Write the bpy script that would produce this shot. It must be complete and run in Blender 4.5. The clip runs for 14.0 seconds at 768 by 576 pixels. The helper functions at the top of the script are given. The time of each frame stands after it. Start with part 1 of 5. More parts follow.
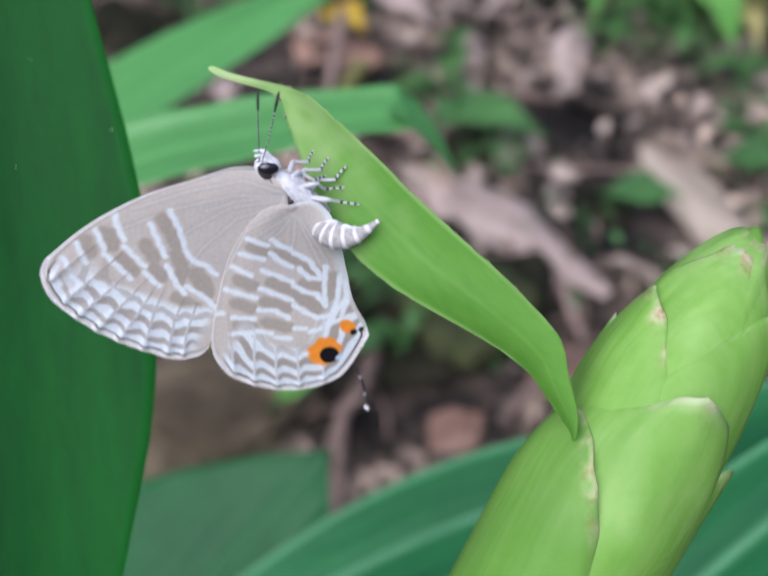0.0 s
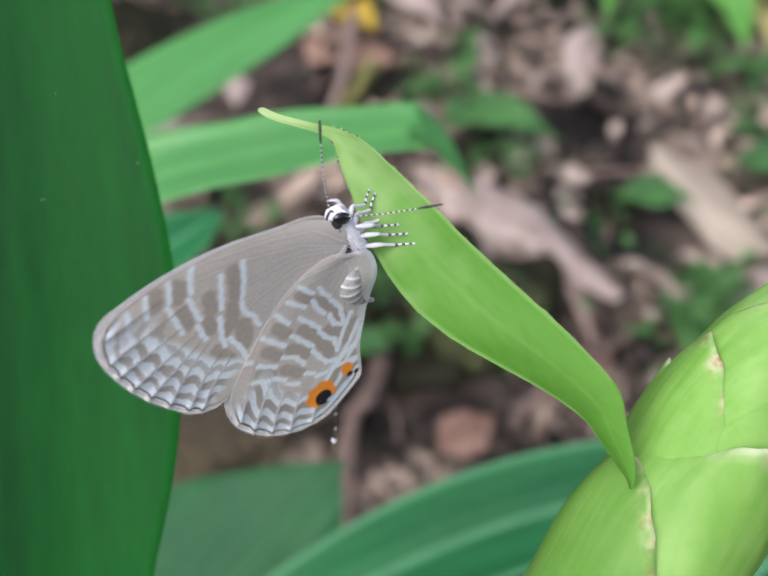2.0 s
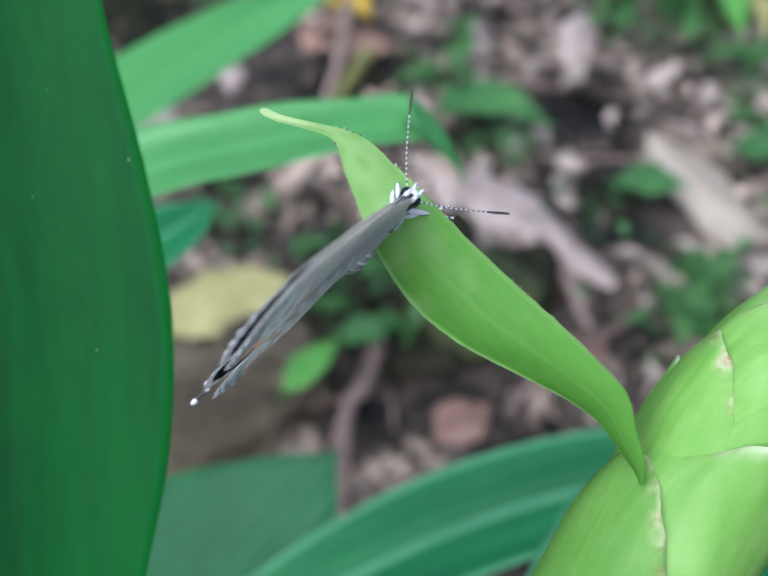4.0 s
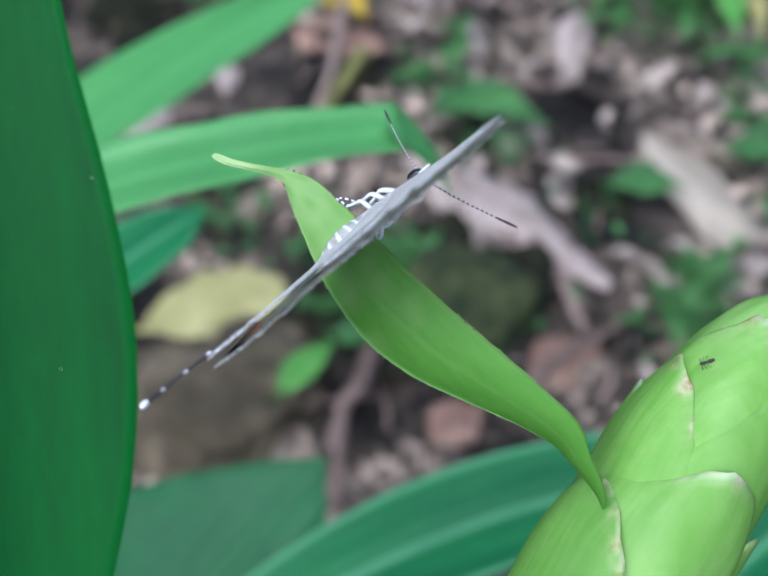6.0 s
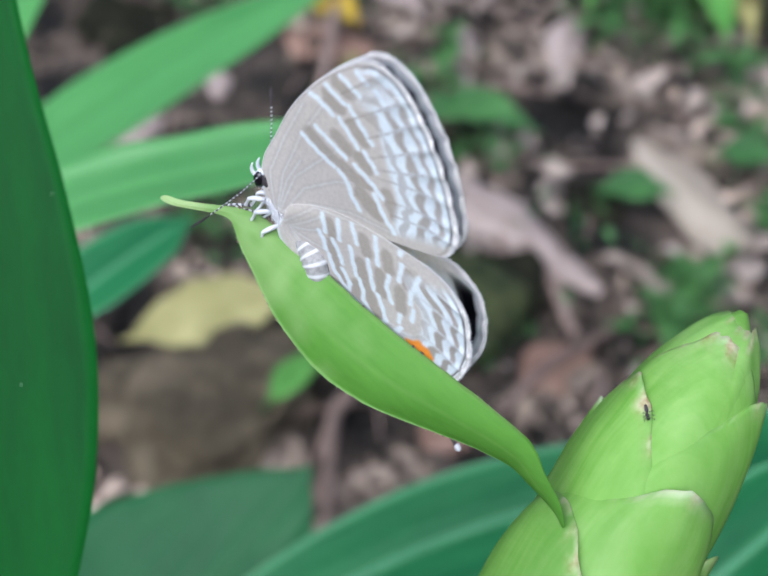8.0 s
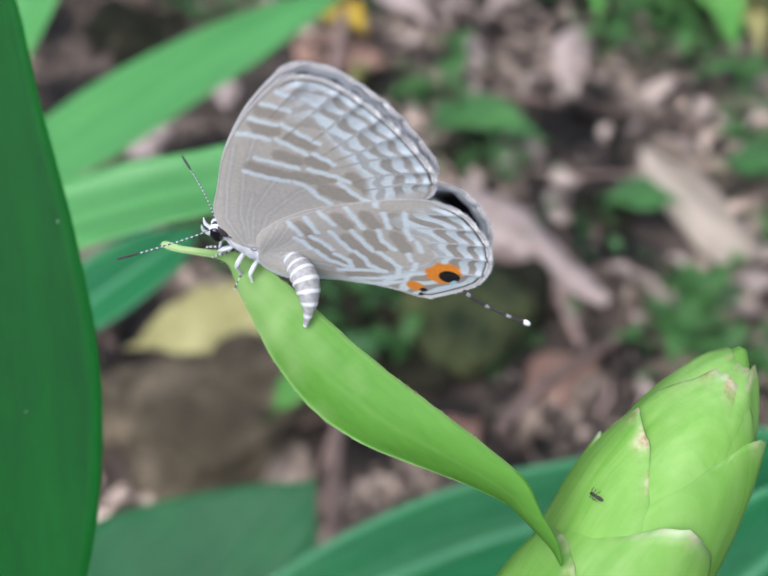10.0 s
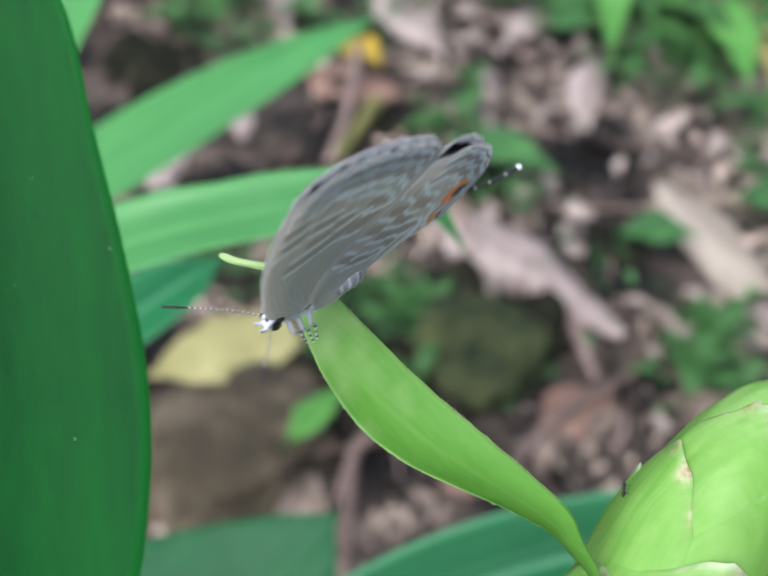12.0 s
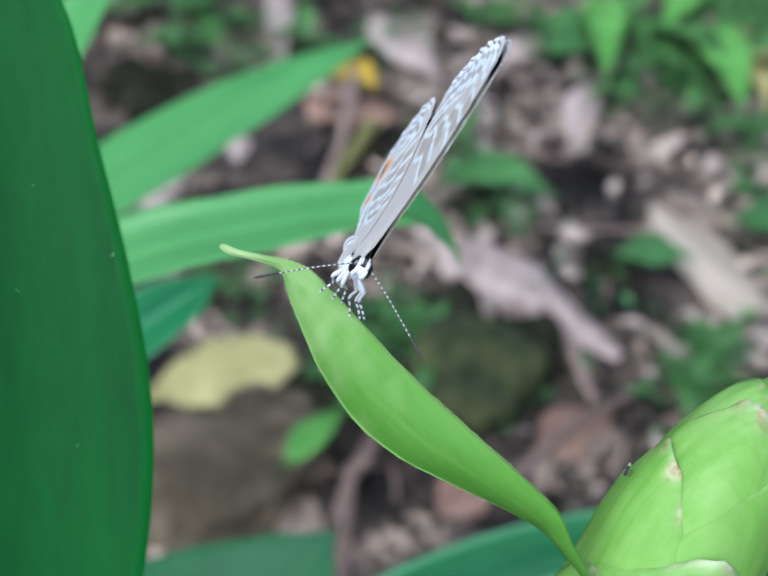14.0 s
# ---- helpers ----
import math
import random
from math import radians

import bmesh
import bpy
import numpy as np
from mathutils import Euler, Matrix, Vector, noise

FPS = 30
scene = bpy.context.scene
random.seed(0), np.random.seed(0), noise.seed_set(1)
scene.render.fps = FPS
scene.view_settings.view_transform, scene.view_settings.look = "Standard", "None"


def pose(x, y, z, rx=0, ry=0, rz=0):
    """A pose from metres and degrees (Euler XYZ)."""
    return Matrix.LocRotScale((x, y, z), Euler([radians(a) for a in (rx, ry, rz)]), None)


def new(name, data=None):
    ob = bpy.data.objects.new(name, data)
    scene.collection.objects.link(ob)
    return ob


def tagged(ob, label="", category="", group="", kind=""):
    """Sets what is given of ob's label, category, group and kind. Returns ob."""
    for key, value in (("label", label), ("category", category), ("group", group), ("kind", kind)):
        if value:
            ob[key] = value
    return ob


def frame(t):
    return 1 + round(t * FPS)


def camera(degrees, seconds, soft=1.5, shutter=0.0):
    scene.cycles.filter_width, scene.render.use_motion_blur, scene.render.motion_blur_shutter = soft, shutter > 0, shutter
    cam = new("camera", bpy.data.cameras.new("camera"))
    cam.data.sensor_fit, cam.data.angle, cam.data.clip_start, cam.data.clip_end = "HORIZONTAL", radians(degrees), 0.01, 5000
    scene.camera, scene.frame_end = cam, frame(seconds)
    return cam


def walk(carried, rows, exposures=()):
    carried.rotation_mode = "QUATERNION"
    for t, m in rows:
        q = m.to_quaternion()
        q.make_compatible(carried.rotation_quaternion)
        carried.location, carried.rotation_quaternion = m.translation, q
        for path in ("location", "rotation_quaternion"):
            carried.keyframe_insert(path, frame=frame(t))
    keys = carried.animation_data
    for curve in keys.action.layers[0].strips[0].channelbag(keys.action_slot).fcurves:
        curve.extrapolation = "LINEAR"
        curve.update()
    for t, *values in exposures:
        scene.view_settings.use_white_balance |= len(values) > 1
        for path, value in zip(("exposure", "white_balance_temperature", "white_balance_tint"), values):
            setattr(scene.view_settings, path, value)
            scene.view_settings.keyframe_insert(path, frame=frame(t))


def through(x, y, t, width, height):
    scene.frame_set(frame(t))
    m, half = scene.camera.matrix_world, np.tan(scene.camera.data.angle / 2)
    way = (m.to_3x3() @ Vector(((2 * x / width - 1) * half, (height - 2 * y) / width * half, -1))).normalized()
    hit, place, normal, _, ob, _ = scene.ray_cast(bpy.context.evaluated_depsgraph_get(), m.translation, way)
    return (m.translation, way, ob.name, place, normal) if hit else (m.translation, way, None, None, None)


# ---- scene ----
# ---- camera ----
cam = camera(40, 14.0, soft=1.7, shutter=0.6)
cam.data.dof.use_dof = True
cam.data.dof.focus_distance = 0.085
cam.data.dof.aperture_fstop = 30.0
PATH = [
    (0.0, pose(0.00000, 0.00000, 0.51400, 50.000, 0, 0.000)),
    (0.5, pose(-0.00057, 0.00176, 0.51610, 50.128, 0, 0.173)),
    (1.0, pose(-0.00119, 0.00193, 0.51630, 50.053, 0, 0.306)),
    (1.5, pose(-0.00114, 0.00228, 0.51672, 49.955, 0, 0.534)),
    (2.0, pose(-0.00170, 0.00261, 0.51712, 49.799, 0, 0.580)),
    (2.5, pose(-0.00148, 0.00270, 0.51721, 49.649, 0, 0.473)),
    (3.0, pose(-0.00182, 0.00297, 0.51754, 49.439, 0, 0.302)),
    (5.5, pose(0.00097, 0.00391, 0.51866, 48.935, 0, 0.323)),
    (6.0, pose(0.00159, 0.00465, 0.51954, 48.986, 0, 0.219)),
    (6.5, pose(0.00136, 0.00465, 0.51954, 49.001, 0, 0.035)),
    (7.0, pose(0.00330, 0.00476, 0.51967, 49.082, 0, -0.137)),
    (9.5, pose(0.00466, 0.00658, 0.52184, 49.493, 0, -0.100)),
    (10.0, pose(0.00472, 0.00691, 0.52223, 49.559, 0, 0.337)),
    (10.5, pose(0.00187, 0.00652, 0.52177, 49.782, 0, 0.757)),
    (11.0, pose(0.00250, 0.00718, 0.52256, 50.279, 0, 0.900)),
    (11.5, pose(0.00267, 0.00732, 0.52272, 50.752, 0, 1.217)),
    (12.0, pose(0.00125, 0.00677, 0.52207, 51.272, 0, 1.041)),
    (12.5, pose(0.00028, 0.00586, 0.52098, 51.968, 0, 0.954)),
    (13.0, pose(0.00057, 0.00559, 0.52066, 52.298, 0, 0.981)),
    (13.5, pose(0.00057, 0.00512, 0.52010, 52.476, 0, 0.843)),
    (14.0, pose(0.00074, 0.00537, 0.52039, 52.646, 0, 0.744)),
]
walk(cam, PATH, exposures=((0.0, 0.84, 5550, 15), (1.0, 0.84, 5600, 15), (2.0, 1.00, 5850, 12), (3.0, 1.06, 5400, 9), (6.0, 1.03, 5050, 7), (7.0, 0.90, 5150, 7), (9.5, 1.03, 5550, 10), (10.5, 1.05, 5550, 10), (12.0, 1.15, 5500, 9), (12.5, 1.07, 5250, 7), (13.0, 1.03, 5150, 6), (14.0, 1.02, 5150, 6)))

# ---- light: soft shade under a bright open sky ----
SUN_UP, SUN_TURN = 52, -150
world = bpy.data.worlds.new("sky")
scene.world = world
world.use_nodes = True
sky = world.node_tree.nodes.new("ShaderNodeTexSky")
sky.sky_type, sky.sun_disc = "NISHITA", False
sky.air_density, sky.dust_density, sky.ozone_density = 0.7, 7.0, 0.6
sky.sun_elevation, sky.sun_rotation = radians(SUN_UP), radians(SUN_TURN)
world.node_tree.links.new(sky.outputs[0], world.node_tree.nodes["Background"].inputs[0])
world.node_tree.nodes["Background"].inputs[1].default_value = 0.12
sun = new("sun", bpy.data.lights.new("sun", "SUN"))
sun.data.energy, sun.data.angle, sun.data.color = 1.5, radians(80), (1.0, 0.95, 0.88)
sun.matrix_world = pose(-1.5, -1.2, 3, 90 - SUN_UP, 0, 180 - SUN_TURN)

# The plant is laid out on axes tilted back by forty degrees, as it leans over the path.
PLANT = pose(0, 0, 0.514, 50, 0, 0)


# ---- materials ----
def link(tree, a, b):
    tree.links.new(a, b)


def ramp(tree, fac, stops):
    node = tree.nodes.new("ShaderNodeValToRGB")
    while len(node.color_ramp.elements) < len(stops):
        node.color_ramp.elements.new(0.5)
    for e, (p, c) in zip(node.color_ramp.elements, stops):
        e.position, e.color = p, (*c, 1)
    link(tree, fac, node.inputs[0])
    return node.outputs[0]


def noise_node(tree, scale, detail=4, stretch=(1, 1, 1), coords="Object", rough=0.55):
    co = tree.nodes.new("ShaderNodeTexCoord")
    mp = tree.nodes.new("ShaderNodeMapping")
    mp.inputs["Scale"].default_value = stretch
    link(tree, co.outputs[coords], mp.inputs[0])
    n = tree.nodes.new("ShaderNodeTexNoise")
    n.inputs["Scale"].default_value, n.inputs["Detail"].default_value, n.inputs["Roughness"].default_value = scale, detail, rough
    link(tree, mp.outputs[0], n.inputs[0])
    return n.outputs[0]


def mix(tree, fac, a, b, kind="MIX"):
    node = tree.nodes.new("ShaderNodeMix")
    node.data_type, node.blend_type = "RGBA", kind
    for value, slot in ((fac, node.inputs[0]), (a, node.inputs[6]), (b, node.inputs[7])):
        if hasattr(value, "links"):
            link(tree, value, slot)
        elif isinstance(value, tuple):
            slot.default_value = (*value, 1)
        else:
            slot.default_value = value
    return node.outputs[2]


def attribute(tree, name):
    node = tree.nodes.new("ShaderNodeAttribute")
    node.attribute_name = name
    return node


def surface(name, colour, rough=0.5, gloss=0.5, through=0.0, bump=None, height=0.0, sheen=0.0, coat=0.0, stain=None):
    """colour(tree) gives a colour socket; through: the share of light that passes through, tinted by stain."""
    m = bpy.data.materials.new(name)
    m.use_nodes = True
    t = m.node_tree
    b = t.nodes["Principled BSDF"]
    c = colour(t)
    link(t, c, b.inputs["Base Color"])
    b.inputs["Roughness"].default_value = rough
    b.inputs["Specular IOR Level"].default_value = gloss
    b.inputs["Coat Weight"].default_value, b.inputs["Coat Roughness"].default_value = coat, 0.42
    b.inputs["Sheen Weight"].default_value, b.inputs["Sheen Roughness"].default_value = sheen, 0.35
    if bump:
        n = t.nodes.new("ShaderNodeBump")
        n.inputs["Strength"].default_value, n.inputs["Distance"].default_value = 1.0, height
        link(t, bump(t), n.inputs["Height"])
        link(t, n.outputs[0], b.inputs["Normal"])
    if through:
        tr = t.nodes.new("ShaderNodeBsdfTranslucent")
        link(t, mix(t, 1.0, c, stain, "MULTIPLY") if stain else c, tr.inputs[0])
        mx = t.nodes.new("ShaderNodeMixShader")
        mx.inputs[0].default_value = through
        link(t, b.outputs[0], mx.inputs[1])
        link(t, tr.outputs[0], mx.inputs[2])
        link(t, mx.outputs[0], t.nodes["Material Output"].inputs[0])
    return m


def leafy(name, dark, light, rib, rough=0.45, through=0.25, scale=60.0, gloss=0.5, veins=900.0, height=0.00015, grain=(1, 1, 1)):
    """Leaf tissue with lengthwise veins; the attribute 'rib' marks the midrib, 'vein' runs across the blade."""
    def colour(t):
        a = noise_node(t, scale, 5, grain)
        b = noise_node(t, scale * 12, 3, (0.25, 1, 1))
        c = ramp(t, a, [(0.3, dark), (0.7, light)])
        c = mix(t, 0.13, c, ramp(t, b, [(0.35, tuple(x * 0.6 for x in dark)), (0.65, light)]))
        return mix(t, attribute(t, "rib").outputs["Fac"], c, rib)

    def bump(t):
        at = attribute(t, "vein")
        s = t.nodes.new("ShaderNodeMath")
        s.operation = "MULTIPLY"
        s.inputs[1].default_value = veins
        link(t, at.outputs["Fac"], s.inputs[0])
        w = t.nodes.new("ShaderNodeMath")
        w.operation = "SINE"
        link(t, s.outputs[0], w.inputs[0])
        return w.outputs[0]
    return surface(name, colour, rough, gloss, through, bump, height)


def mottled(name, a, b, scale, rough=0.8, bump_scale=None, height=0.0, through=0.0, gloss=0.3, stretch=(1, 1, 1), mid=None, shade_scale=0.0):
    def colour(t):
        stops = [(0.32, a), (0.68, b)] if mid is None else [(0.3, a), (0.5, mid), (0.7, b)]
        c = ramp(t, noise_node(t, scale, 6, stretch), stops)
        info = t.nodes.new("ShaderNodeNewGeometry")
        v = ramp(t, info.outputs["Random Per Island"], [(0.0, (0.72, 0.72, 0.72)), (1.0, (1.12, 1.12, 1.12))])
        c = mix(t, 1.0, c, v, "MULTIPLY")
        # Broad noise patches darken the colour in place of shadows on the floor.
        if shade_scale:
            c = mix(t, 1.0, c, ramp(t, noise_node(t, shade_scale, 3, coords="Object"), [(0.41, (0.10, 0.092, 0.085)), (0.59, (1.45, 1.42, 1.4))]), "MULTIPLY")
        return c
    bump = (lambda t: noise_node(t, bump_scale, 5, stretch)) if bump_scale else None
    return surface(name, colour, rough, gloss, through, bump, height)


M_DARK_LEAF = leafy("dark_green_leaf", (0.0011, 0.024, 0.0050), (0.0060, 0.079, 0.0090), (0.022, 0.15, 0.022), 0.5, 0.22, 60, 0.07, 420.0, 0.00005, (0.12, 1, 1))
M_MID_LEAF = leafy("fresh_green_leaf", (0.066, 0.225, 0.058), (0.105, 0.315, 0.086), (0.125, 0.36, 0.105), 0.4, 0.3, 90, 0.4, grain=(0.12, 1, 1))
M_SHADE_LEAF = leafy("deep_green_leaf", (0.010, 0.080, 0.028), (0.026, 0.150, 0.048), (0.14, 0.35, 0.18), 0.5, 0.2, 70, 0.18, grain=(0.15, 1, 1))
M_PLAIN_LEAF = leafy("plain_green_leaf", (0.008, 0.060, 0.020), (0.022, 0.105, 0.035), (0.026, 0.115, 0.04), 0.5, 0.2, 30, 0.18)
M_RIB = mottled("pale_rib", (0.056, 0.208, 0.096), (0.104, 0.288, 0.144), 60, 0.5, through=0.2)
M_BRACT = leafy("bract_tissue", (0.076, 0.218, 0.022), (0.110, 0.270, 0.036), (0.34, 0.46, 0.20), 0.6, 0.32, 160, 0.2, 260.0, 0.00002, (0.35, 1, 1))
M_SEEDLING = mottled("seedling_green", (0.026, 0.085, 0.017), (0.098, 0.225, 0.056), 25, 0.5, through=0.25)


def scale_colour(t):
    a = noise_node(t, 110, 5, (1, 1, 0.5))
    c = ramp(t, a, [(0.28, (0.142, 0.345, 0.038)), (0.5, (0.21, 0.425, 0.070)), (0.72, (0.30, 0.50, 0.145))])
    streak = noise_node(t, 1500, 3, (0.12, 0.06, 1))
    c = mix(t, 0.35, c, ramp(t, streak, [(0.35, (0.12, 0.30, 0.035)), (0.65, (0.29, 0.47, 0.14))]))
    # Darker green of the lower scales, with their shade painted into it.
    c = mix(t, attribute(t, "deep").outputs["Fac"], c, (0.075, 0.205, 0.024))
    c = mix(t, attribute(t, "rim").outputs["Fac"], c, (0.56, 0.66, 0.42))
    speck = ramp(t, noise_node(t, 900, 4), [(0.35, (0.30, 0.20, 0.09)), (0.6, (0.58, 0.55, 0.36))])
    return mix(t, attribute(t, "dry").outputs["Fac"], c, speck)


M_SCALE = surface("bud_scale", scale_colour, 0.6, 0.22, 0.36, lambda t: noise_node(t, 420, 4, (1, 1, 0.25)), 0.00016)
# Soil and litter both carry the painted shadow patches.
M_SOIL = mottled("forest_soil", (0.010, 0.009, 0.006), (0.11, 0.085, 0.068), 16, 0.95, 45, 0.012, mid=(0.036, 0.029, 0.022), shade_scale=9.0)
M_LITTER = mottled("leaf_litter", (0.050, 0.038, 0.029), (0.43, 0.35, 0.285), 9, 0.8, 120, 0.001, mid=(0.136, 0.107, 0.082), shade_scale=9.0)
M_PALE_LITTER = mottled("pale_litter", (0.14, 0.105, 0.088), (0.38, 0.315, 0.27), 12, 0.8, 120, 0.001, mid=(0.275, 0.228, 0.193))
M_DEAD_PALE = mottled("pale_dead_leaf", (0.245, 0.192, 0.170), (0.42, 0.345, 0.31), 30, 0.75, 160, 0.0006, 0.15, stretch=(0.2, 1, 1))
M_LOW = mottled("low_leaf_green", (0.024, 0.080, 0.020), (0.070, 0.180, 0.048), 25, 0.5, through=0.25)
M_BRIGHT = mottled("sunlit_leaf_green", (0.07, 0.22, 0.035), (0.16, 0.38, 0.08), 25, 0.5, through=0.3)
M_STRAP = mottled("beige_strap", (0.25, 0.21, 0.16), (0.42, 0.36, 0.29), 30, 0.75, 160, 0.0006, 0.15, stretch=(0.2, 1, 1))
# Near-black colour for leaf shapes that stand in for deep shade.
M_SHADE_PATCH = mottled("shade_patch_black", (0.004, 0.0055, 0.003), (0.02, 0.019, 0.011), 30, 0.85, 160, 0.0006, gloss=0.08)
M_DEAD_BROWN = mottled("brown_dead_leaf", (0.120, 0.068, 0.048), (0.256, 0.160, 0.120), 30, 0.75, 160, 0.0006, 0.1, stretch=(0.3, 1, 1))
M_YELLOW = mottled("yellow_leaf", (0.255, 0.24, 0.085), (0.41, 0.38, 0.17), 35, 0.6, 120, 0.0004, 0.2)
M_OCHRE = mottled("ochre_leaf", (0.336, 0.216, 0.016), (0.440, 0.320, 0.032), 35, 0.6, through=0.2)
M_TWIG = mottled("twig_bark", (0.128, 0.088, 0.072), (0.288, 0.216, 0.184), 60, 0.85, 200, 0.0006)
# Bark again, with the hollow's shade in its colour; bract flecks share it.
M_DIM_TWIG = mottled("dim_twig_bark", (0.06, 0.042, 0.034), (0.16, 0.115, 0.095), 60, 0.85, 200, 0.0006)
# Green of the added ring, out of view, that shapes the light.
M_LIGHT_RING = mottled("light_ring_green", (0.025, 0.050, 0.016), (0.13, 0.19, 0.065), 3.0, 0.9, 12, 0.05, mid=(0.06, 0.105, 0.035))
M_STALK = mottled("leaf_stalk", (0.10, 0.105, 0.03), (0.19, 0.18, 0.06), 60, 0.6)
M_STONE = mottled("earthy_stone", (0.030, 0.024, 0.013), (0.150, 0.120, 0.078), 26, 0.9, 90, 0.010, mid=(0.066, 0.053, 0.031))
M_MOSS = mottled("mossy_stone", (0.008, 0.016, 0.005), (0.065, 0.075, 0.024), 30, 0.95, 140, 0.006)
M_FUR = mottled("white_fur", (0.50, 0.515, 0.55), (0.68, 0.695, 0.73), 1200, 0.85, 4000, 0.00004)
M_FRINGE = mottled("wing_fringe", (0.55, 0.53, 0.54), (0.80, 0.80, 0.82), 900, 0.8, through=0.2)
M_EYE = surface("eye_black", lambda t: ramp(t, noise_node(t, 3000), [(0.4, (0.006, 0.005, 0.008)), (0.6, (0.012, 0.010, 0.014))]), 0.18, 0.6)
M_BRISTLE = mottled("pale_bristle", (0.200, 0.304, 0.112), (0.360, 0.440, 0.240), 900, 0.7)
M_DARK = mottled("dark_scales", (0.02, 0.017, 0.02), (0.05, 0.04, 0.045), 3000, 0.7)


def banded(name, a, b, period, share, start=None):
    """Rings of two colours along the local x axis, from start onwards."""
    def colour(t):
        co = t.nodes.new("ShaderNodeTexCoord")
        s = t.nodes.new("ShaderNodeSeparateXYZ")
        link(t, co.outputs["Object"], s.inputs[0])
        d = t.nodes.new("ShaderNodeMath")
        d.operation = "MULTIPLY"
        d.inputs[1].default_value = 1 / period
        link(t, s.outputs[0], d.inputs[0])
        f = t.nodes.new("ShaderNodeMath")
        f.operation = "FRACT"
        link(t, d.outputs[0], f.inputs[0])
        rings = ramp(t, f.outputs[0], [(share - 0.06, a), (share + 0.06, b)])
        if start is None:
            return rings
        far = t.nodes.new("ShaderNodeMath")
        far.operation = "GREATER_THAN"
        far.inputs[1].default_value = start
        link(t, s.outputs[0], far.inputs[0])
        return mix(t, far.outputs[0], a, rings)
    return surface(name, colour, 0.6, 0.3)


M_ANTENNA = banded("ringed_antenna", (0.06, 0.055, 0.06), (0.42, 0.44, 0.46), 0.00042, 0.62)
M_LEG = banded("ringed_leg", (0.46, 0.47, 0.50), (0.05, 0.045, 0.05), 0.00055, 0.55, 0.0024)
M_TAIL = banded("ringed_tail", (0.03, 0.025, 0.028), (0.30, 0.29, 0.31), 0.0022, 0.82)
M_ABDOMEN = surface("ringed_abdomen", lambda t: mix(t, attribute(t, "ring").outputs["Fac"], ramp(t, noise_node(t, 2500, 3), [(0.3, (0.19, 0.19, 0.185)), (0.7, (0.31, 0.305, 0.30))]), (0.74, 0.76, 0.80)), 0.75, 0.2, 0.0, lambda t: noise_node(t, 5000, 3), 0.00006)


def wing_colour(t):
    c = attribute(t, "scales").outputs["Color"]
    n = noise_node(t, 3600, 3)
    return mix(t, 1.0, c, ramp(t, n, [(0.3, (0.92, 0.92, 0.92)), (0.7, (1.05, 1.05, 1.05))]), "MULTIPLY")


M_WING = surface("wing_underside", wing_colour, 0.6, 0.15, 0.43, lambda t: attribute(t, "vein").outputs["Fac"], 0.000010, 0.3, 0.1, (1.0, 0.98, 0.82))
M_WING_TOP = surface("wing_upperside", wing_colour, 0.55, 0.2, 0.93)


# ---- mesh helpers ----
def finish(name, bm, material, parent=None, label="", smooth=True):
    mesh = bpy.data.meshes.new(name)
    bm.normal_update()
    bm.to_mesh(mesh)
    bm.free()
    if smooth:
        for p in mesh.polygons:
            p.use_smooth = True
    mesh.materials.append(material)
    ob = new(name, mesh)
    if parent:
        ob.parent = parent
    if label:
        ob["label"] = label
    return ob


part = finish


def spline(points, n, closed=False):
    """A smooth Catmull-Rom curve of n points through a few control points."""
    p = np.array(points, float)
    k = len(p)
    out = []
    span = k if closed else k - 1
    for i in range(n):
        s = span * i / (n if closed else n - 1)
        j = min(int(s), span - 1)
        f = s - j
        if closed:
            a, b, c, d = p[(j - 1) % k], p[j % k], p[(j + 1) % k], p[(j + 2) % k]
        else:
            a, b, c, d = p[max(j - 1, 0)], p[j], p[j + 1], p[min(j + 2, k - 1)]
        out.append(0.5 * (2 * b + (c - a) * f + (2 * a - 5 * b + 4 * c - d) * f * f + (3 * b - a - 3 * c + d) * f ** 3))
    return np.array(out)


def tube(bm, points, radii, sides=8):
    """A round tube along points; closed at its ends."""
    pts = [Vector(p) for p in points]
    rings = []
    up = Vector((0.13, 0.31, 0.94))
    for i, p in enumerate(pts):
        d = (pts[min(i + 1, len(pts) - 1)] - pts[max(i - 1, 0)]).normalized()
        a = d.cross(up).normalized()
        b = d.cross(a)
        rings.append([bm.verts.new(p + (a * math.cos(k * math.tau / sides) + b * math.sin(k * math.tau / sides)) * radii[i]) for k in range(sides)])
    for r, s in zip(rings, rings[1:]):
        for k in range(sides):
            bm.faces.new((r[k], r[(k + 1) % sides], s[(k + 1) % sides], s[k]))
    bm.faces.new(rings[0][::-1])
    bm.faces.new(rings[-1])
    return bm


def ellipsoid(bm, centre, radii, turn=None, seg=20, rings=12):
    m = Matrix.Translation(centre) @ (turn or Matrix()) @ Matrix.Diagonal((*radii, 1))
    bmesh.ops.create_uvsphere(bm, u_segments=seg, v_segments=rings, radius=1, matrix=m)
    return bm


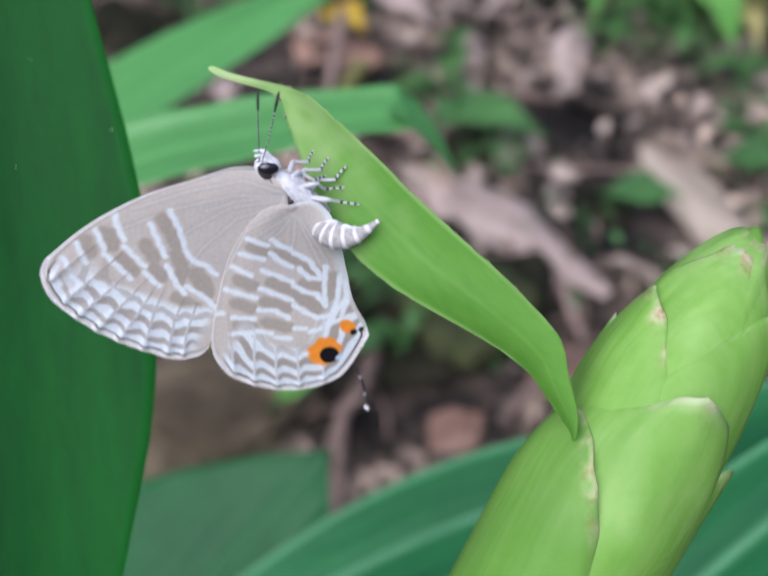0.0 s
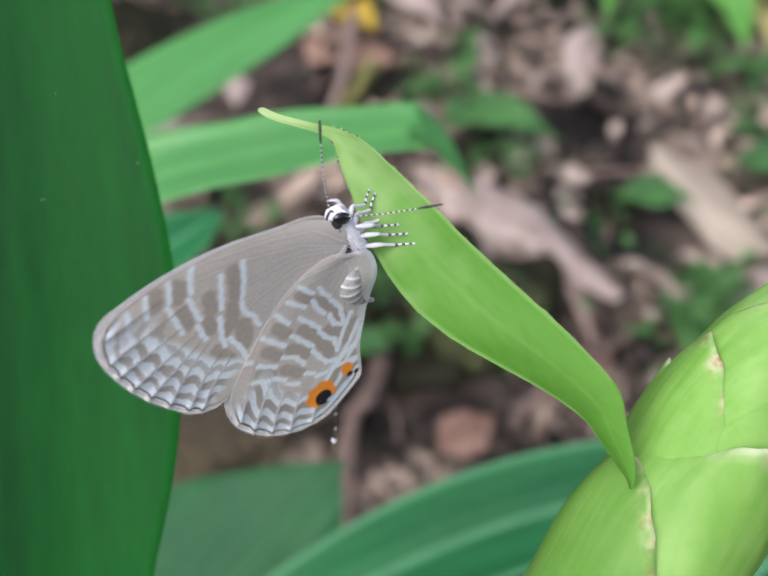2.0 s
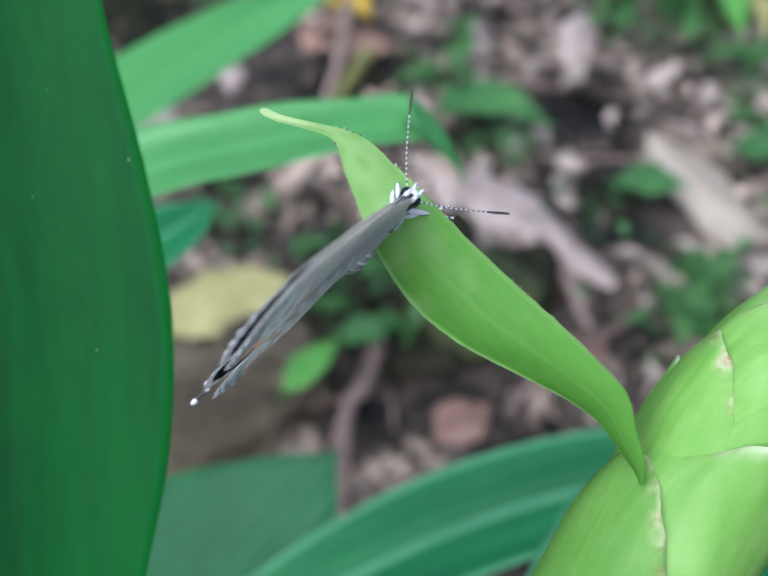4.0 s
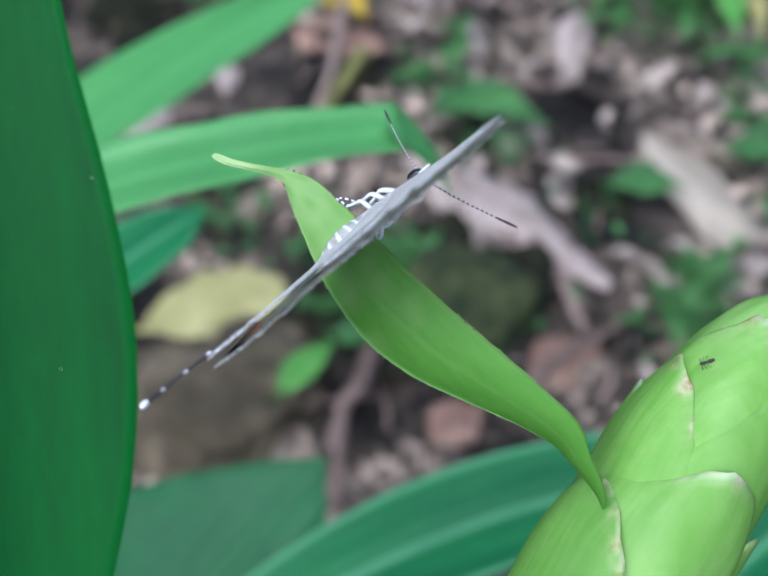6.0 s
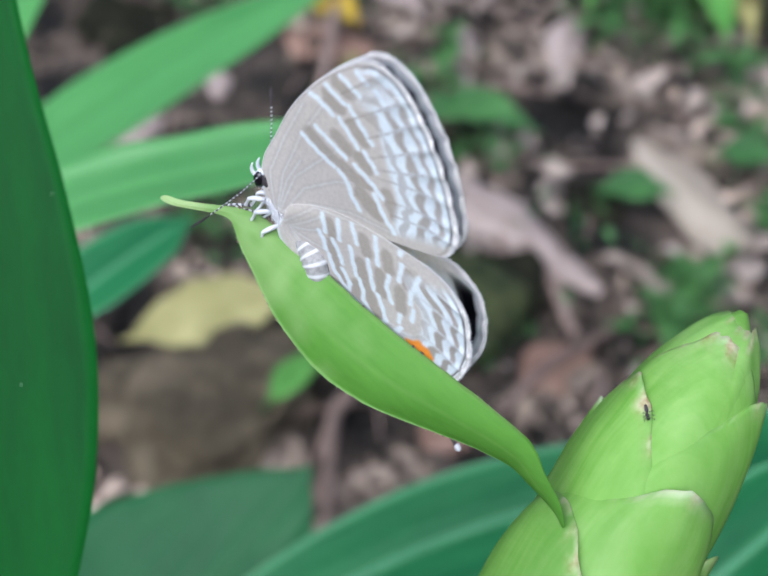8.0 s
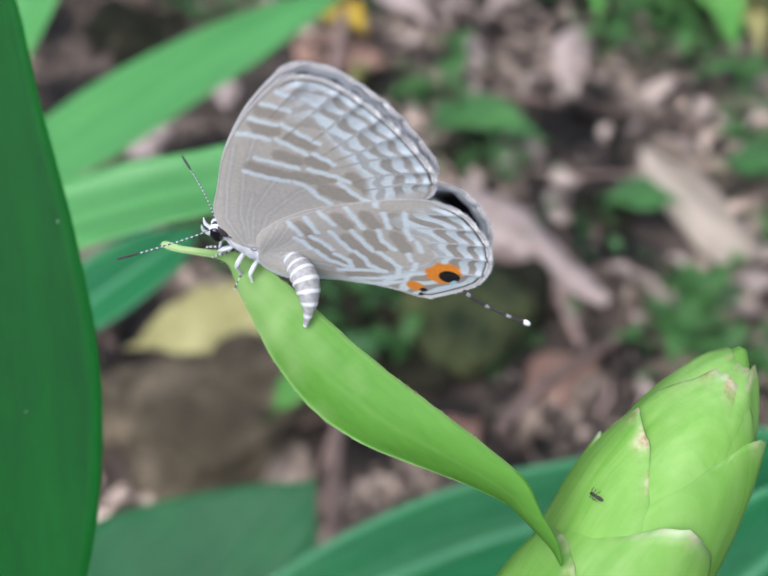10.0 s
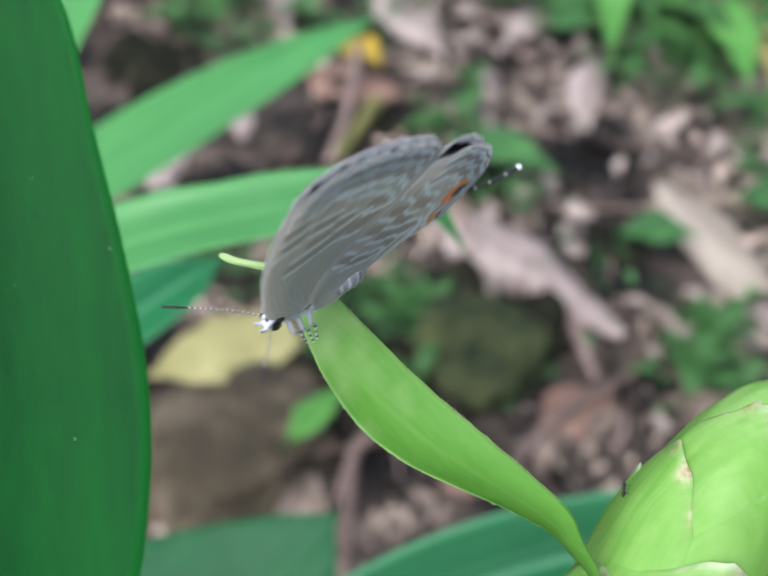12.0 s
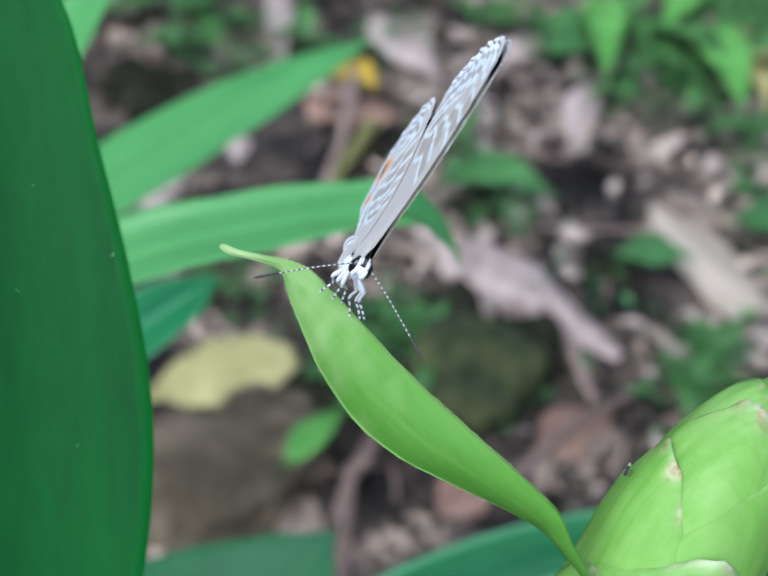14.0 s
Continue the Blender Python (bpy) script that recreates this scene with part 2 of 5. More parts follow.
def blade(length, widths, arch=0.0, sag=0.0, fold=0.0, cup=0.0, twist=0.0, wave=0.0, nu=48, nv=14, thick=0.0002, side=0.0, seed=0, keel=0.5):
    """A leaf blade along +x with its upper face to +z. widths: half widths at even steps; arch: bow of the midrib in z; sag: how far the end hangs;
    fold: keel along the midrib; side: sideways bow. Two skins and a rim give it thickness; 'rib' and 'vein' are stored for the material."""
    bm = bmesh.new()
    rib, vein = bm.verts.layers.float.new("rib"), bm.verts.layers.float.new("vein")
    w = spline([(i, x) for i, x in enumerate(widths)], nu + 1)[:, 1]
    skins = []
    for skin in (0, 1):
        grid = []
        for i in range(nu + 1):
            u = i / nu
            row = []
            half = max(w[i], 0.00005)
            tw = twist * u
            for j in range(nv + 1):
                v = 2 * j / nv - 1
                y = v * half
                z = fold * abs(y) + cup * y * y / max(half, 1e-5)
                n = noise.noise(Vector((u * 6 + seed, v * 1.6, seed * 3.1))) * wave * abs(v)
                y2, z2 = y * math.cos(tw) - z * math.sin(tw), y * math.sin(tw) + z * math.cos(tw)
                x = u * length
                q = bm.verts.new((x, y2 + side * math.sin(math.pi * u) * length, z2 + arch * math.sin(math.pi * u) * length - sag * u ** 3 * length + n - skin * thick * (1 - 0.8 * abs(v) ** 6)))
                q[rib] = max(max(0.0, 1 - abs(y) / max(0.03 * max(widths), 0.0002)) * keel, 0.7 * (abs(v) > 0.99))
                q[vein] = y
                row.append(q)
            grid.append(row)
        skins.append(grid)
    for s, grid in enumerate(skins):
        for i in range(nu):
            for j in range(nv):
                f = (grid[i][j], grid[i + 1][j], grid[i + 1][j + 1], grid[i][j + 1])
                bm.faces.new(f if s == 0 else f[::-1])
    a, b = skins
    for i in range(nu):
        bm.faces.new((a[i + 1][0], a[i][0], b[i][0], b[i + 1][0]))
        bm.faces.new((a[i][nv], a[i + 1][nv], b[i + 1][nv], b[i][nv]))
    for j in range(nv):
        bm.faces.new((a[0][j], a[0][j + 1], b[0][j + 1], b[0][j]))
        bm.faces.new((a[nu][j + 1], a[nu][j], b[nu][j], b[nu][j + 1]))
    return bm


def along(start, end, face):
    """The pose whose x axis runs from start to end and whose z axis leans towards face."""
    s, x = Vector(start), (Vector(end) - Vector(start)).normalized()
    z = (Vector(face) - x * Vector(face).dot(x)).normalized()
    y = z.cross(x)
    m = Matrix((x, y, z)).transposed().to_4x4()
    m.translation = s
    return m


# ---- ground ----
def rise(x, y):
    """Height of the forest floor."""
    return 0.005 * noise.noise(Vector((x * 4, y * 4, 3.0))) + 0.003 * noise.noise(Vector((x * 17, y * 17, 1.0)))


def ground():
    bm = bmesh.new()
    xs = np.concatenate([-np.geomspace(40, 1.0, 14), np.linspace(-0.9, 0.9, 121), np.geomspace(1.0, 40, 14)])
    ys = np.concatenate([-np.geomspace(40, 0.6, 14), np.linspace(-0.5, 2.3, 181), np.geomspace(2.5, 60, 14)])
    rows = [[bm.verts.new((x, y, rise(x, y) + 0.004 * noise.noise(Vector((x * 60, y * 60, 0))))) for x in xs] for y in ys]
    for r, s in zip(rows, rows[1:]):
        for k in range(len(xs) - 1):
            bm.faces.new((r[k], r[k + 1], s[k + 1], s[k]))
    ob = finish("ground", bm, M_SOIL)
    return tagged(ob, "brown forest floor covered with leaf litter", "ground", kind="structure")


ground()


def woods():
    """An unseen green ring, added to block low sky light and bounce green."""
    bm = bmesh.new()
    rings = []
    for j in range(15):
        ring = []
        for i in range(120):
            a = math.tau * i / 120
            r = 9 + 1.2 * noise.noise(Vector((math.cos(a) * 6, math.sin(a) * 6, j * .5))) + .5 * noise.noise(Vector((math.cos(a) * 20, math.sin(a) * 20, j * 1.4)))
            h = j / 14 * (2.7 + 1.3 * noise.noise(Vector((math.cos(a) * 5, math.sin(a) * 5, 9)))) - .05
            ring.append(bm.verts.new((r * math.cos(a), r * math.sin(a), h)))
        rings.append(ring)
    for r, s in zip(rings, rings[1:]):
        for i in range(120):
            bm.faces.new((r[i], s[i], s[(i + 1) % 120], r[(i + 1) % 120]))
    return tagged(finish("backdrop", bm, M_LIGHT_RING), "unseen green ring added to block low sky light", "woods", kind="structure")


woods()

# ---- large leaves of the plant ----
def big_leaf(name, start, end, face, material, label, rib=M_MID_LEAF, rib_radius=0.0, petiole=0.0, **shape):
    """A leaf of the plant: its blade and, on the side that shows, a raised midrib."""
    s, e = Vector(start), Vector(end)
    length = (e - s).length
    leaf = new(name)
    leaf.empty_display_size = .01
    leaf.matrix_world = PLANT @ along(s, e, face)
    part("blade", blade(length, **shape), material, leaf)
    if petiole:
        back = leaf.matrix_world.inverted()
        base = leaf.matrix_world.translation
        line = spline([(.006, 0, -.0003), (-.012, 0, 0), back @ Vector((base.x - .03, base.y, base.z * .6)), back @ Vector((base.x - .05, base.y + .01, -.01))], 24)
        part("petiole", tube(bmesh.new(), line, [petiole] * 24, 9), M_RIB, leaf, "long green leaf stalk")
    if rib_radius:
        arch, sag, side = shape.get("arch", 0), shape.get("sag", 0), shape.get("side", 0)
        line = [(u * length, side * math.sin(math.pi * u) * length, arch * math.sin(math.pi * u) * length - sag * u ** 3 * length + rib_radius * .25) for u in np.linspace(0, .97, 40)]
        bm = tube(bmesh.new(), line, [rib_radius * (1 - .8 * k / 40) for k in range(40)], 8)
        lay = bm.verts.layers.float.new("rib")
        for q in bm.verts:
            q[lay] = .8
        part("midrib", bm, rib, leaf, "raised pale midrib")
    return tagged(leaf, label, "leaf")


broad = big_leaf("broad_leaf", (-0.0362, -0.0568, -0.1100), (-0.0447, 0.0566, -0.1120), (0.2, 0, 1), M_DARK_LEAF, "broad dark green upright leaf with fine lengthwise veins",
         widths=(.004, .008, .0120, .0156, .0167, .0151, .0124, .0098, .003), arch=0.0, cup=0.2, fold=-0.05, wave=.0006, nu=70, nv=20, seed=3, keel=.08, petiole=.002)
M_SPECK = mottled("chalky_speck", (0.440, 0.464, 0.416), (0.600, 0.616, 0.576), 3000, 0.8)
M_SCAR = mottled("leaf_scar", (0.128, 0.096, 0.016), (0.304, 0.240, 0.064), 900, 0.8)
for u, v, size in ((.721, -.38, .15), (.649, -.86, .16), (.471, -.52, .14), (.62, -.2, .1)):
    half = .0166 * math.sin(math.pi * (.12 + .76 * u)) ** 1.1
    part("speck", ellipsoid(bmesh.new(), (u * .1123, v * half, .2 * v * v * half - .05 * abs(v) * half), (size * .0006, size * .0005, .00008), None, 10, 6), M_SPECK, broad, "tiny chalky speck")
part("scar", tube(bmesh.new(), spline([(.0962, -.0012, .0003), (.0975, -.0019, .0003), (.0985, -.0015, .0003), (.0993, -.0022, .0003)], 14), [.0003] * 14, 7), M_SCAR, broad, "yellowish brown feeding scar")
arching = big_leaf("arching_leaf", (-0.0672, 0.0179, -0.2000), (0.0043, 0.0337, -0.2000), (-0.1, 0.75, 1), M_MID_LEAF, "fresh green lance-shaped leaf with a drooping folded tip",
         widths=(.0080, .0090, .0092, .0086, .0078, .0068, .0058), arch=.045, cup=.2, wave=.001, seed=5, petiole=.0018)
tip = part("drooping_tip", blade(.019, (.0062, .0055, .0040, .002, .0003), arch=.06, cup=.2, nu=24), M_MID_LEAF, arching, "leaf tip bent down at a crease")
tip.matrix_local = arching.matrix_world.inverted() @ PLANT @ along((0.0015, 0.0349, -0.2000), (0.0144, 0.0217, -0.2050), (1, 0.6, .6))
big_leaf("slender_leaf", (-0.1412, 0.0503, -0.4200), (-0.0118, 0.1564, -0.5200), (-0.1, .8, 1), M_MID_LEAF, "slender pointed pale green leaf",
         widths=(.0178, .0212, .0222, .020, .0158, .0103, .0005), arch=.02, cup=.15, wave=.001, seed=8, petiole=.0018)
big_leaf("shaded_leaf", (-0.0883, -0.0017, -0.3000), (-0.0526, 0.0264, -0.3200), (-0.1, .8, 1), M_SHADE_LEAF, "dark shaded green leaf behind the arching leaf",
         widths=(.010, .0125, .012, .009, .0003), arch=.02, cup=.15, seed=9, petiole=.0018)
big_leaf("corner_leaf", (-0.1085, 0.0600, -0.3000), (-0.0790, 0.1200, -0.3000), (-.6, .5, 1), M_MID_LEAF, "bright green leaf rising behind the broad leaf",
         widths=(.006, .011, .012, .010, .004), arch=.02, cup=.15, seed=10, petiole=.0018)
big_leaf("blunt_leaf", (-0.0605, -0.0989, -0.2870), (-0.0151, -0.0442, -0.2900), (-.1, .5, 1), M_PLAIN_LEAF, "broad deep green leaf with a blunt tip",
         widths=(.045, .044, .039, .031, .022, .012, .0005), arch=.02, cup=.1, wave=.001, seed=11, rib=M_PLAIN_LEAF, rib_radius=.0009, petiole=.002)
big_leaf("base_leaf", (-0.0548, -0.0980, -0.2600), (0.1321, -0.0438, -0.2800), (0, .6, 1), M_SHADE_LEAF, "long deep green leaf with a pale midrib under the bud",
         widths=(.009, .0125, .0145, .015, .0145, .013, .010, .0005), arch=.0, side=.085, cup=.15, fold=.25, wave=.001, seed=12, rib=M_RIB, rib_radius=.0013, petiole=.002)
big_leaf("side_leaf", (0.0423, -0.0415, -0.2000), (0.1058, -0.0300, -0.2200), (-.1, .6, 1), M_SHADE_LEAF, "green leaf with a pale midrib beside the bud",
         widths=(.006, .011, .014, .014, .010, .0005), arch=.02, cup=.2, fold=.3, seed=13, rib=M_RIB, rib_radius=.0009, petiole=.002)
big_leaf("side_leaf", (0.0376, -0.0586, -0.1700), (0.0849, -0.0244, -0.1800), (-.3, .5, 1), M_SHADE_LEAF, "green leaf with a pale midrib below the bud",
         widths=(.005, .009, .0105, .010, .008, .0005), arch=.02, cup=.2, fold=.35, seed=14, rib=M_RIB, rib_radius=.0007, petiole=.002)


# ---- flower spike: a bud of overlapping scales, its stalk and one leafy bract ----
LEAN = Matrix.Rotation(radians(-30), 4, "Z") @ Matrix.Rotation(radians(-90), 4, "X")


def bud_radius(h):
    """Radius of the bud, in metres, at the height h in millimetres."""
    if h < 15:
        return .0067 - .000001 * (15 - h) ** 2
    return .0065 * max(0.0, 1 - ((h - 15) / 20) ** 2) ** .62 + .0002


def bud_scale(h0, rim_line, centre, half, lift, tip, dry=0.0, pale=0.0, green=0.0, nu=34, nv=44):
    """One scale of the bud: it wraps the bud from centre - half to centre + half degrees and rises from h0 to an edge through the points (degrees, mm);
    tip: the angle at which its worn point stands; dry and pale: how brown and how bleached that point is."""
    bm = bmesh.new()
    layer, rim, deep = bm.verts.layers.float.new("dry"), bm.verts.layers.float.new("rim"), bm.verts.layers.float.new("deep")
    line = spline(rim_line, 120)
    skins = []
    for skin in (0, 1):
        grid = []
        for j in range(nv + 1):
            phi = centre + half * (2 * j / nv - 1)
            near = math.exp(-((phi - tip) / 15) ** 2)
            top = float(np.interp(phi, line[:, 0], line[:, 1]))
            top += .3 * noise.noise(Vector((phi * .09, lift * 9000, 0))) + .35 * near * noise.noise(Vector((phi * .5, lift * 7000, 5)))
            row = []
            for i in range(nu + 1):
                u = (i / nu) ** .8
                h = h0 + (top - h0) * u
                shut = max(0.0, (u - .86) / .14)
                keel = .00030 * math.exp(-((phi - tip) / 16) ** 2) * u + .00010 * near * shut
                side = max(0.0, (abs(2 * j / nv - 1) - .75) / .25)
                r = bud_radius(h) + lift * (1 - .9 * side * side) * (1 - .45 * shut * shut * (1 - near)) + keel - skin * .0005 * (1.2 - u) + .00012 * noise.noise(Vector((phi * .05, h * .25, lift * 900)))
                a = radians(phi)
                q = bm.verts.new(LEAN @ Vector((r * math.sin(a), -r * math.cos(a), h * .001)))
                worn = max(0.0, .5 + 1.5 * noise.noise(Vector((phi * .12, h * .6, lift * 5000))))
                q[layer] = min(1.0, .9 * max(0.0, worn - .45) * dry * max(0.0, 1 - (top - h) / .7) + dry * (max(0.0, 1 - (top - h) / 2.2) ** 1.5 * math.exp(-((phi - tip) / 26) ** 2) * 1.6 * worn))
                q[rim] = min(1.0, pale * max(0.0, 1 - (top - h) / 1.1) * math.exp(-((phi - tip) / 15) ** 2) + .22 * max(0.0, 1 - (top - h) / .35) * worn)
                # Shade towards each scale's base is put into the colour, over random tone.
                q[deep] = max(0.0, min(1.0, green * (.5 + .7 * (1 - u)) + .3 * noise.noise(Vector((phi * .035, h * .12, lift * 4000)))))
                row.append(q)
            grid.append(row)
        skins.append(grid)
    for s, g in enumerate(skins):
        for j in range(nv):
            for i in range(nu):
                f = (g[j][i], g[j + 1][i], g[j + 1][i + 1], g[j][i + 1])
                bm.faces.new(f if s == 0 else f[::-1])
    a, b = skins
    for j in range(nv):
        bm.faces.new((a[j][nu], a[j + 1][nu], b[j + 1][nu], b[j][nu]))
    for i in range(nu):
        bm.faces.new((a[0][i], a[0][i + 1], b[0][i + 1], b[0][i]))
        bm.faces.new((a[nv][i + 1], a[nv][i], b[nv][i], b[nv][i + 1]))
    return bm


SPIKE_AT = (0.0151, -0.0251, -0.0920)
spike = new("flower_spike")
spike.empty_display_size = .01
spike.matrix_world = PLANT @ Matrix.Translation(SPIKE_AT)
tagged(spike, "pale green flower spike of overlapping fleshy scales with one leafy bract", "flower bud")
core = bmesh.new()
tube(core, [LEAN @ Vector((0, 0, h * .001)) for h in np.linspace(-30, 35, 60)], [max(.0004, bud_radius(max(h, 0)) - .0006) for h in np.linspace(-30, 35, 60)], 40)
layer = core.verts.layers.float.new("dry")
for q in core.verts:
    q[layer] = 0.0
part("bud_core", core, M_SCALE, spike)
stalk = bmesh.new()
foot = (PLANT @ Matrix.Translation(SPIKE_AT)).inverted() @ Vector((0.03, 0.16, -0.01))
tube(stalk, spline([LEAN @ Vector((0, 0, -.028)), LEAN @ Vector((0, 0, -.07)) + Vector((0, -.01, 0)), foot * .6 + Vector((0, -.02, .01)), foot], 30), [.0045] * 30, 14)
part("stalk", stalk, M_SHADE_LEAF, spike, "round green stalk")
for h0, rim_line, centre, half, lift, tip, dry, pale, green in (
        (-12, ((-180, 30), (-110, 33), (-60, 34.4), (0, 33.4), (60, 34.2), (140, 33), (180, 30)), 0, 178, .0001, 10, 1.0, .4, .1),
        (10, ((-120, 20), (-80, 27.5), (-50, 30.6), (-34, 32.0), (-5, 31.8), (30, 30.6), (70, 26), (110, 18)), -10, 95, .0003, -16, 1.0, .9, .05),
        (2, ((-40, 15.5), (-19, 20.0), (2, 23.8), (35, 27.8), (62, 28.8), (100, 26.5), (150, 16)), 55, 92, .0006, 60, .3, .2, .35),
        (2, ((-150, 14), (-110, 22), (-80, 25.2), (-66, 25.8), (-44, 24.0), (-19, 19.6), (0, 14)), -75, 74, .0007, -58, 1.0, .2, .12),
        (0, ((95, 14), (130, 22), (175, 27.5), (215, 22), (255, 12)), 175, 78, .0005, 175, .3, .3, .3),
        (-6, ((-185, 10), (-130, 19.5), (-102, 22.4), (-88, 21.4), (-78, 17), (-68, 9)), -141, 56, .0005, -98, .1, .8, .1),
        (-14, ((-90, 11), (-61, 14.5), (-25, 16.2), (-6, 18.4), (8, 19.5), (22, 19.1), (40, 18.2), (75, 13), (110, 4)), 8, 98, .0012, 7, .25, .9, .18),
        (-24, ((60, -4), (95, 8), (150, 15), (200, 8), (240, -6)), 150, 85, .0014, 150, .3, .3, .5),
        (-24, ((-160, 0), (-110, 9), (-75, 13), (-58, 13.6), (-42, 12.6), (-29, 10.6), (-12, 7.0), (1, 3.6), (20, -3)), -72, 88, .0018, -24, .9, .1, .75),
        (-28, ((-15, -4), (1, 3.5), (22, 8.0), (42, 12.0), (58, 14.6), (75, 15.5), (105, 12), (150, 0)), 66, 84, .0012, 76, .5, .1, .6),
        ):
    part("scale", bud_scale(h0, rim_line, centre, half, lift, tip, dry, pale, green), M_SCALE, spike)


def bract_mesh():
    """Leafy bract along +x: narrow and edge-on at its base, a cupped blade, and a thin curled tip."""
    bm = bmesh.new()
    rib, vein = bm.verts.layers.float.new("rib"), bm.verts.layers.float.new("vein")
    mm = .001
    shape = spline([(-1.8, .25, -1.15, 42), (-.9, .6, -.55, 42), (.3, 1.05, -.1, 40), (2.5, 1.5, .55, 36), (5.0, 2.05, 1.3, 28), (8.6, 2.4, 1.0, 18), (12.8, 2.9, .2, 8), (17.5, 3.4, -.75, 0), (22.3, 3.45, -1.15, -4), (27.5, 2.9, -.8, -8),
                    (31.2, 2.1, -.25, -14), (33.8, 1.5, .1, -18), (35.6, .75, .1, -15), (36.9, .48, -.5, 0), (38.9, .38, -1.8, 0), (40.4, .36, -2.75, 0), (41.3, .34, -3.15, 0), (41.75, .26, -3.3, 0), (41.95, .08, -3.38, 0)], 100)
    skins = []
    for skin in (0, 1):
        grid = []
        for i, (x, w, mid, turn) in enumerate(shape):
            a = radians(turn)
            row = []
            for j in range(17):
                v = j / 8 - 1
                y, z = v * w, -.27 * w * (v * v - .35)
                if x > 4:
                    z += .10 * noise.noise(Vector((x * .35, v * 1.2, 2)))
                rough = .10 * noise.noise(Vector((x * 2.3, v, 7))) * (abs(v) > .95) if 4 < x < 33 else 0
                yy, zz = (y + rough) * math.cos(a) - z * math.sin(a), (y + rough) * math.sin(a) + z * math.cos(a)
                z0 = 2.4 * math.sin(math.pi * max(0, min(x / 36, 1))) - .5 * max(0, -1.3 - x)
                q = bm.verts.new((x * mm, -(yy + mid) * mm, (zz + z0 - skin * (.16 - .1 * v * v)) * mm))
                q[rib] = max(max(0, 1 - abs(v) * 12) * .08, max(0, min(.95, (x - 36) / 3.5)), .3 * (abs(v) > .98) * (x > 6), max(0, min(.42, (x - 22) / 28 + .3 * noise.noise(Vector((x * .5, v * 1.5, 4))))))
                q[vein] = v * w * .003
                row.append(q)
            grid.append(row)
        skins.append(grid)
    n = len(shape)
    for s, g in enumerate(skins):
        for i in range(n - 1):
            for j in range(16):
                f = (g[i][j], g[i + 1][j], g[i + 1][j + 1], g[i][j + 1])
                bm.faces.new(f[::-1] if s == 0 else f)
    a, b = skins
    for i in range(n - 1):
        bm.faces.new((a[i + 1][0], a[i][0], b[i][0], b[i + 1][0]))
        bm.faces.new((a[i][16], a[i + 1][16], b[i + 1][16], b[i][16]))
    for j in range(16):
        bm.faces.new((a[n - 1][j + 1], a[n - 1][j], b[n - 1][j], b[n - 1][j + 1]))
    return bm


def bristles(line, length, count, seed):
    """Fine pale hairs that stand off a line of (point, outward) pairs."""
    rnd = random.Random(seed)
    bm = bmesh.new()
    for k in range(count):
        p, out = line[rnd.randrange(len(line))]
        p = Vector(p) + Vector((rnd.uniform(-.2, .2), 0, rnd.uniform(-.1, .1))) * .001
        d = (Vector(out) + Vector((rnd.uniform(-.6, .9), rnd.uniform(-.3, .3), rnd.uniform(-.6, .6)))).normalized()
        w = d.cross(Vector((.2, .1, 1))).normalized() * .000018
        e = p + d * length * rnd.uniform(.4, 1.2)
        bm.faces.new([bm.verts.new(p - w), bm.verts.new(p + w), bm.verts.new(e)])
    return bm


bract = part("leafy_bract", bract_mesh(), M_BRACT, spike, "narrow cupped green bract with a thin curled tip")
edges = [(v.co.copy(), (0, 1 if v.co.y > 0 else -1, 0)) for k, v in enumerate(bract.data.vertices) if k % 17 in (0, 16) and .009 < v.co.x < .037 and k < 1700]
part("bristles", bristles(edges, .00022, 120, 6), M_BRISTLE, bract, "fine pale hairs along the edge")
rnd = random.Random(17)
bm = bmesh.new()
for k in range(26):
    p, out = edges[rnd.randrange(len(edges))]
    size = rnd.uniform(.00004, .00011)
    ellipsoid(bm, p + Vector(out) * size * .3, (size * rnd.uniform(1, 2.2), size, size * .8), None, 8, 6)
part("edge_flecks", bm, M_DIM_TWIG, bract, "small brown dry flecks along the edge")
BRACT_AT = Vector((0.0151, -0.0102, -0.0855)) - Vector(SPIKE_AT)


# ---- butterfly ----
MM = .001
FORE = ((1.4, -.3), (3.4, .1), (5.2, 1.7), (6.5, 4.5), (8.1, 8.2), (9.1, 12.5), (9.3, 16.2), (8.9, 18.6), (6.9, 20.0), (4.0, 20.2), (.2, 19.6), (-3.7, 18.2), (-5.4, 17.0), (-6.1, 15.0), (-4.6, 11.7), (-2.5, 6.9), (-.6, 1.6))
HIND = ((.1, .4), (1.1, 2.4), (-.1, 6.6), (-2.8, 10.7), (-5.7, 14.0), (-7.8, 15.2), (-10.2, 15.3), (-13.5, 13.8), (-15.5, 11.8), (-16.4, 10.0), (-16.6, 8.0), (-15.3, 4.7), (-14.3, 3.7), (-10.9, 2.65), (-6.3, 0.1), (-3.3, -1.3), (-1.0, -1.25))
BROWN, PALE, BLACK, ORANGE, FRINGE = np.array((.625, .590, .550)), np.array((.825, .905, .985)), np.array((.008, .007, .01)), np.array((.92, .33, .03)), np.array((.74, .73, .74))
DUSK = np.array((.395, .352, .305))
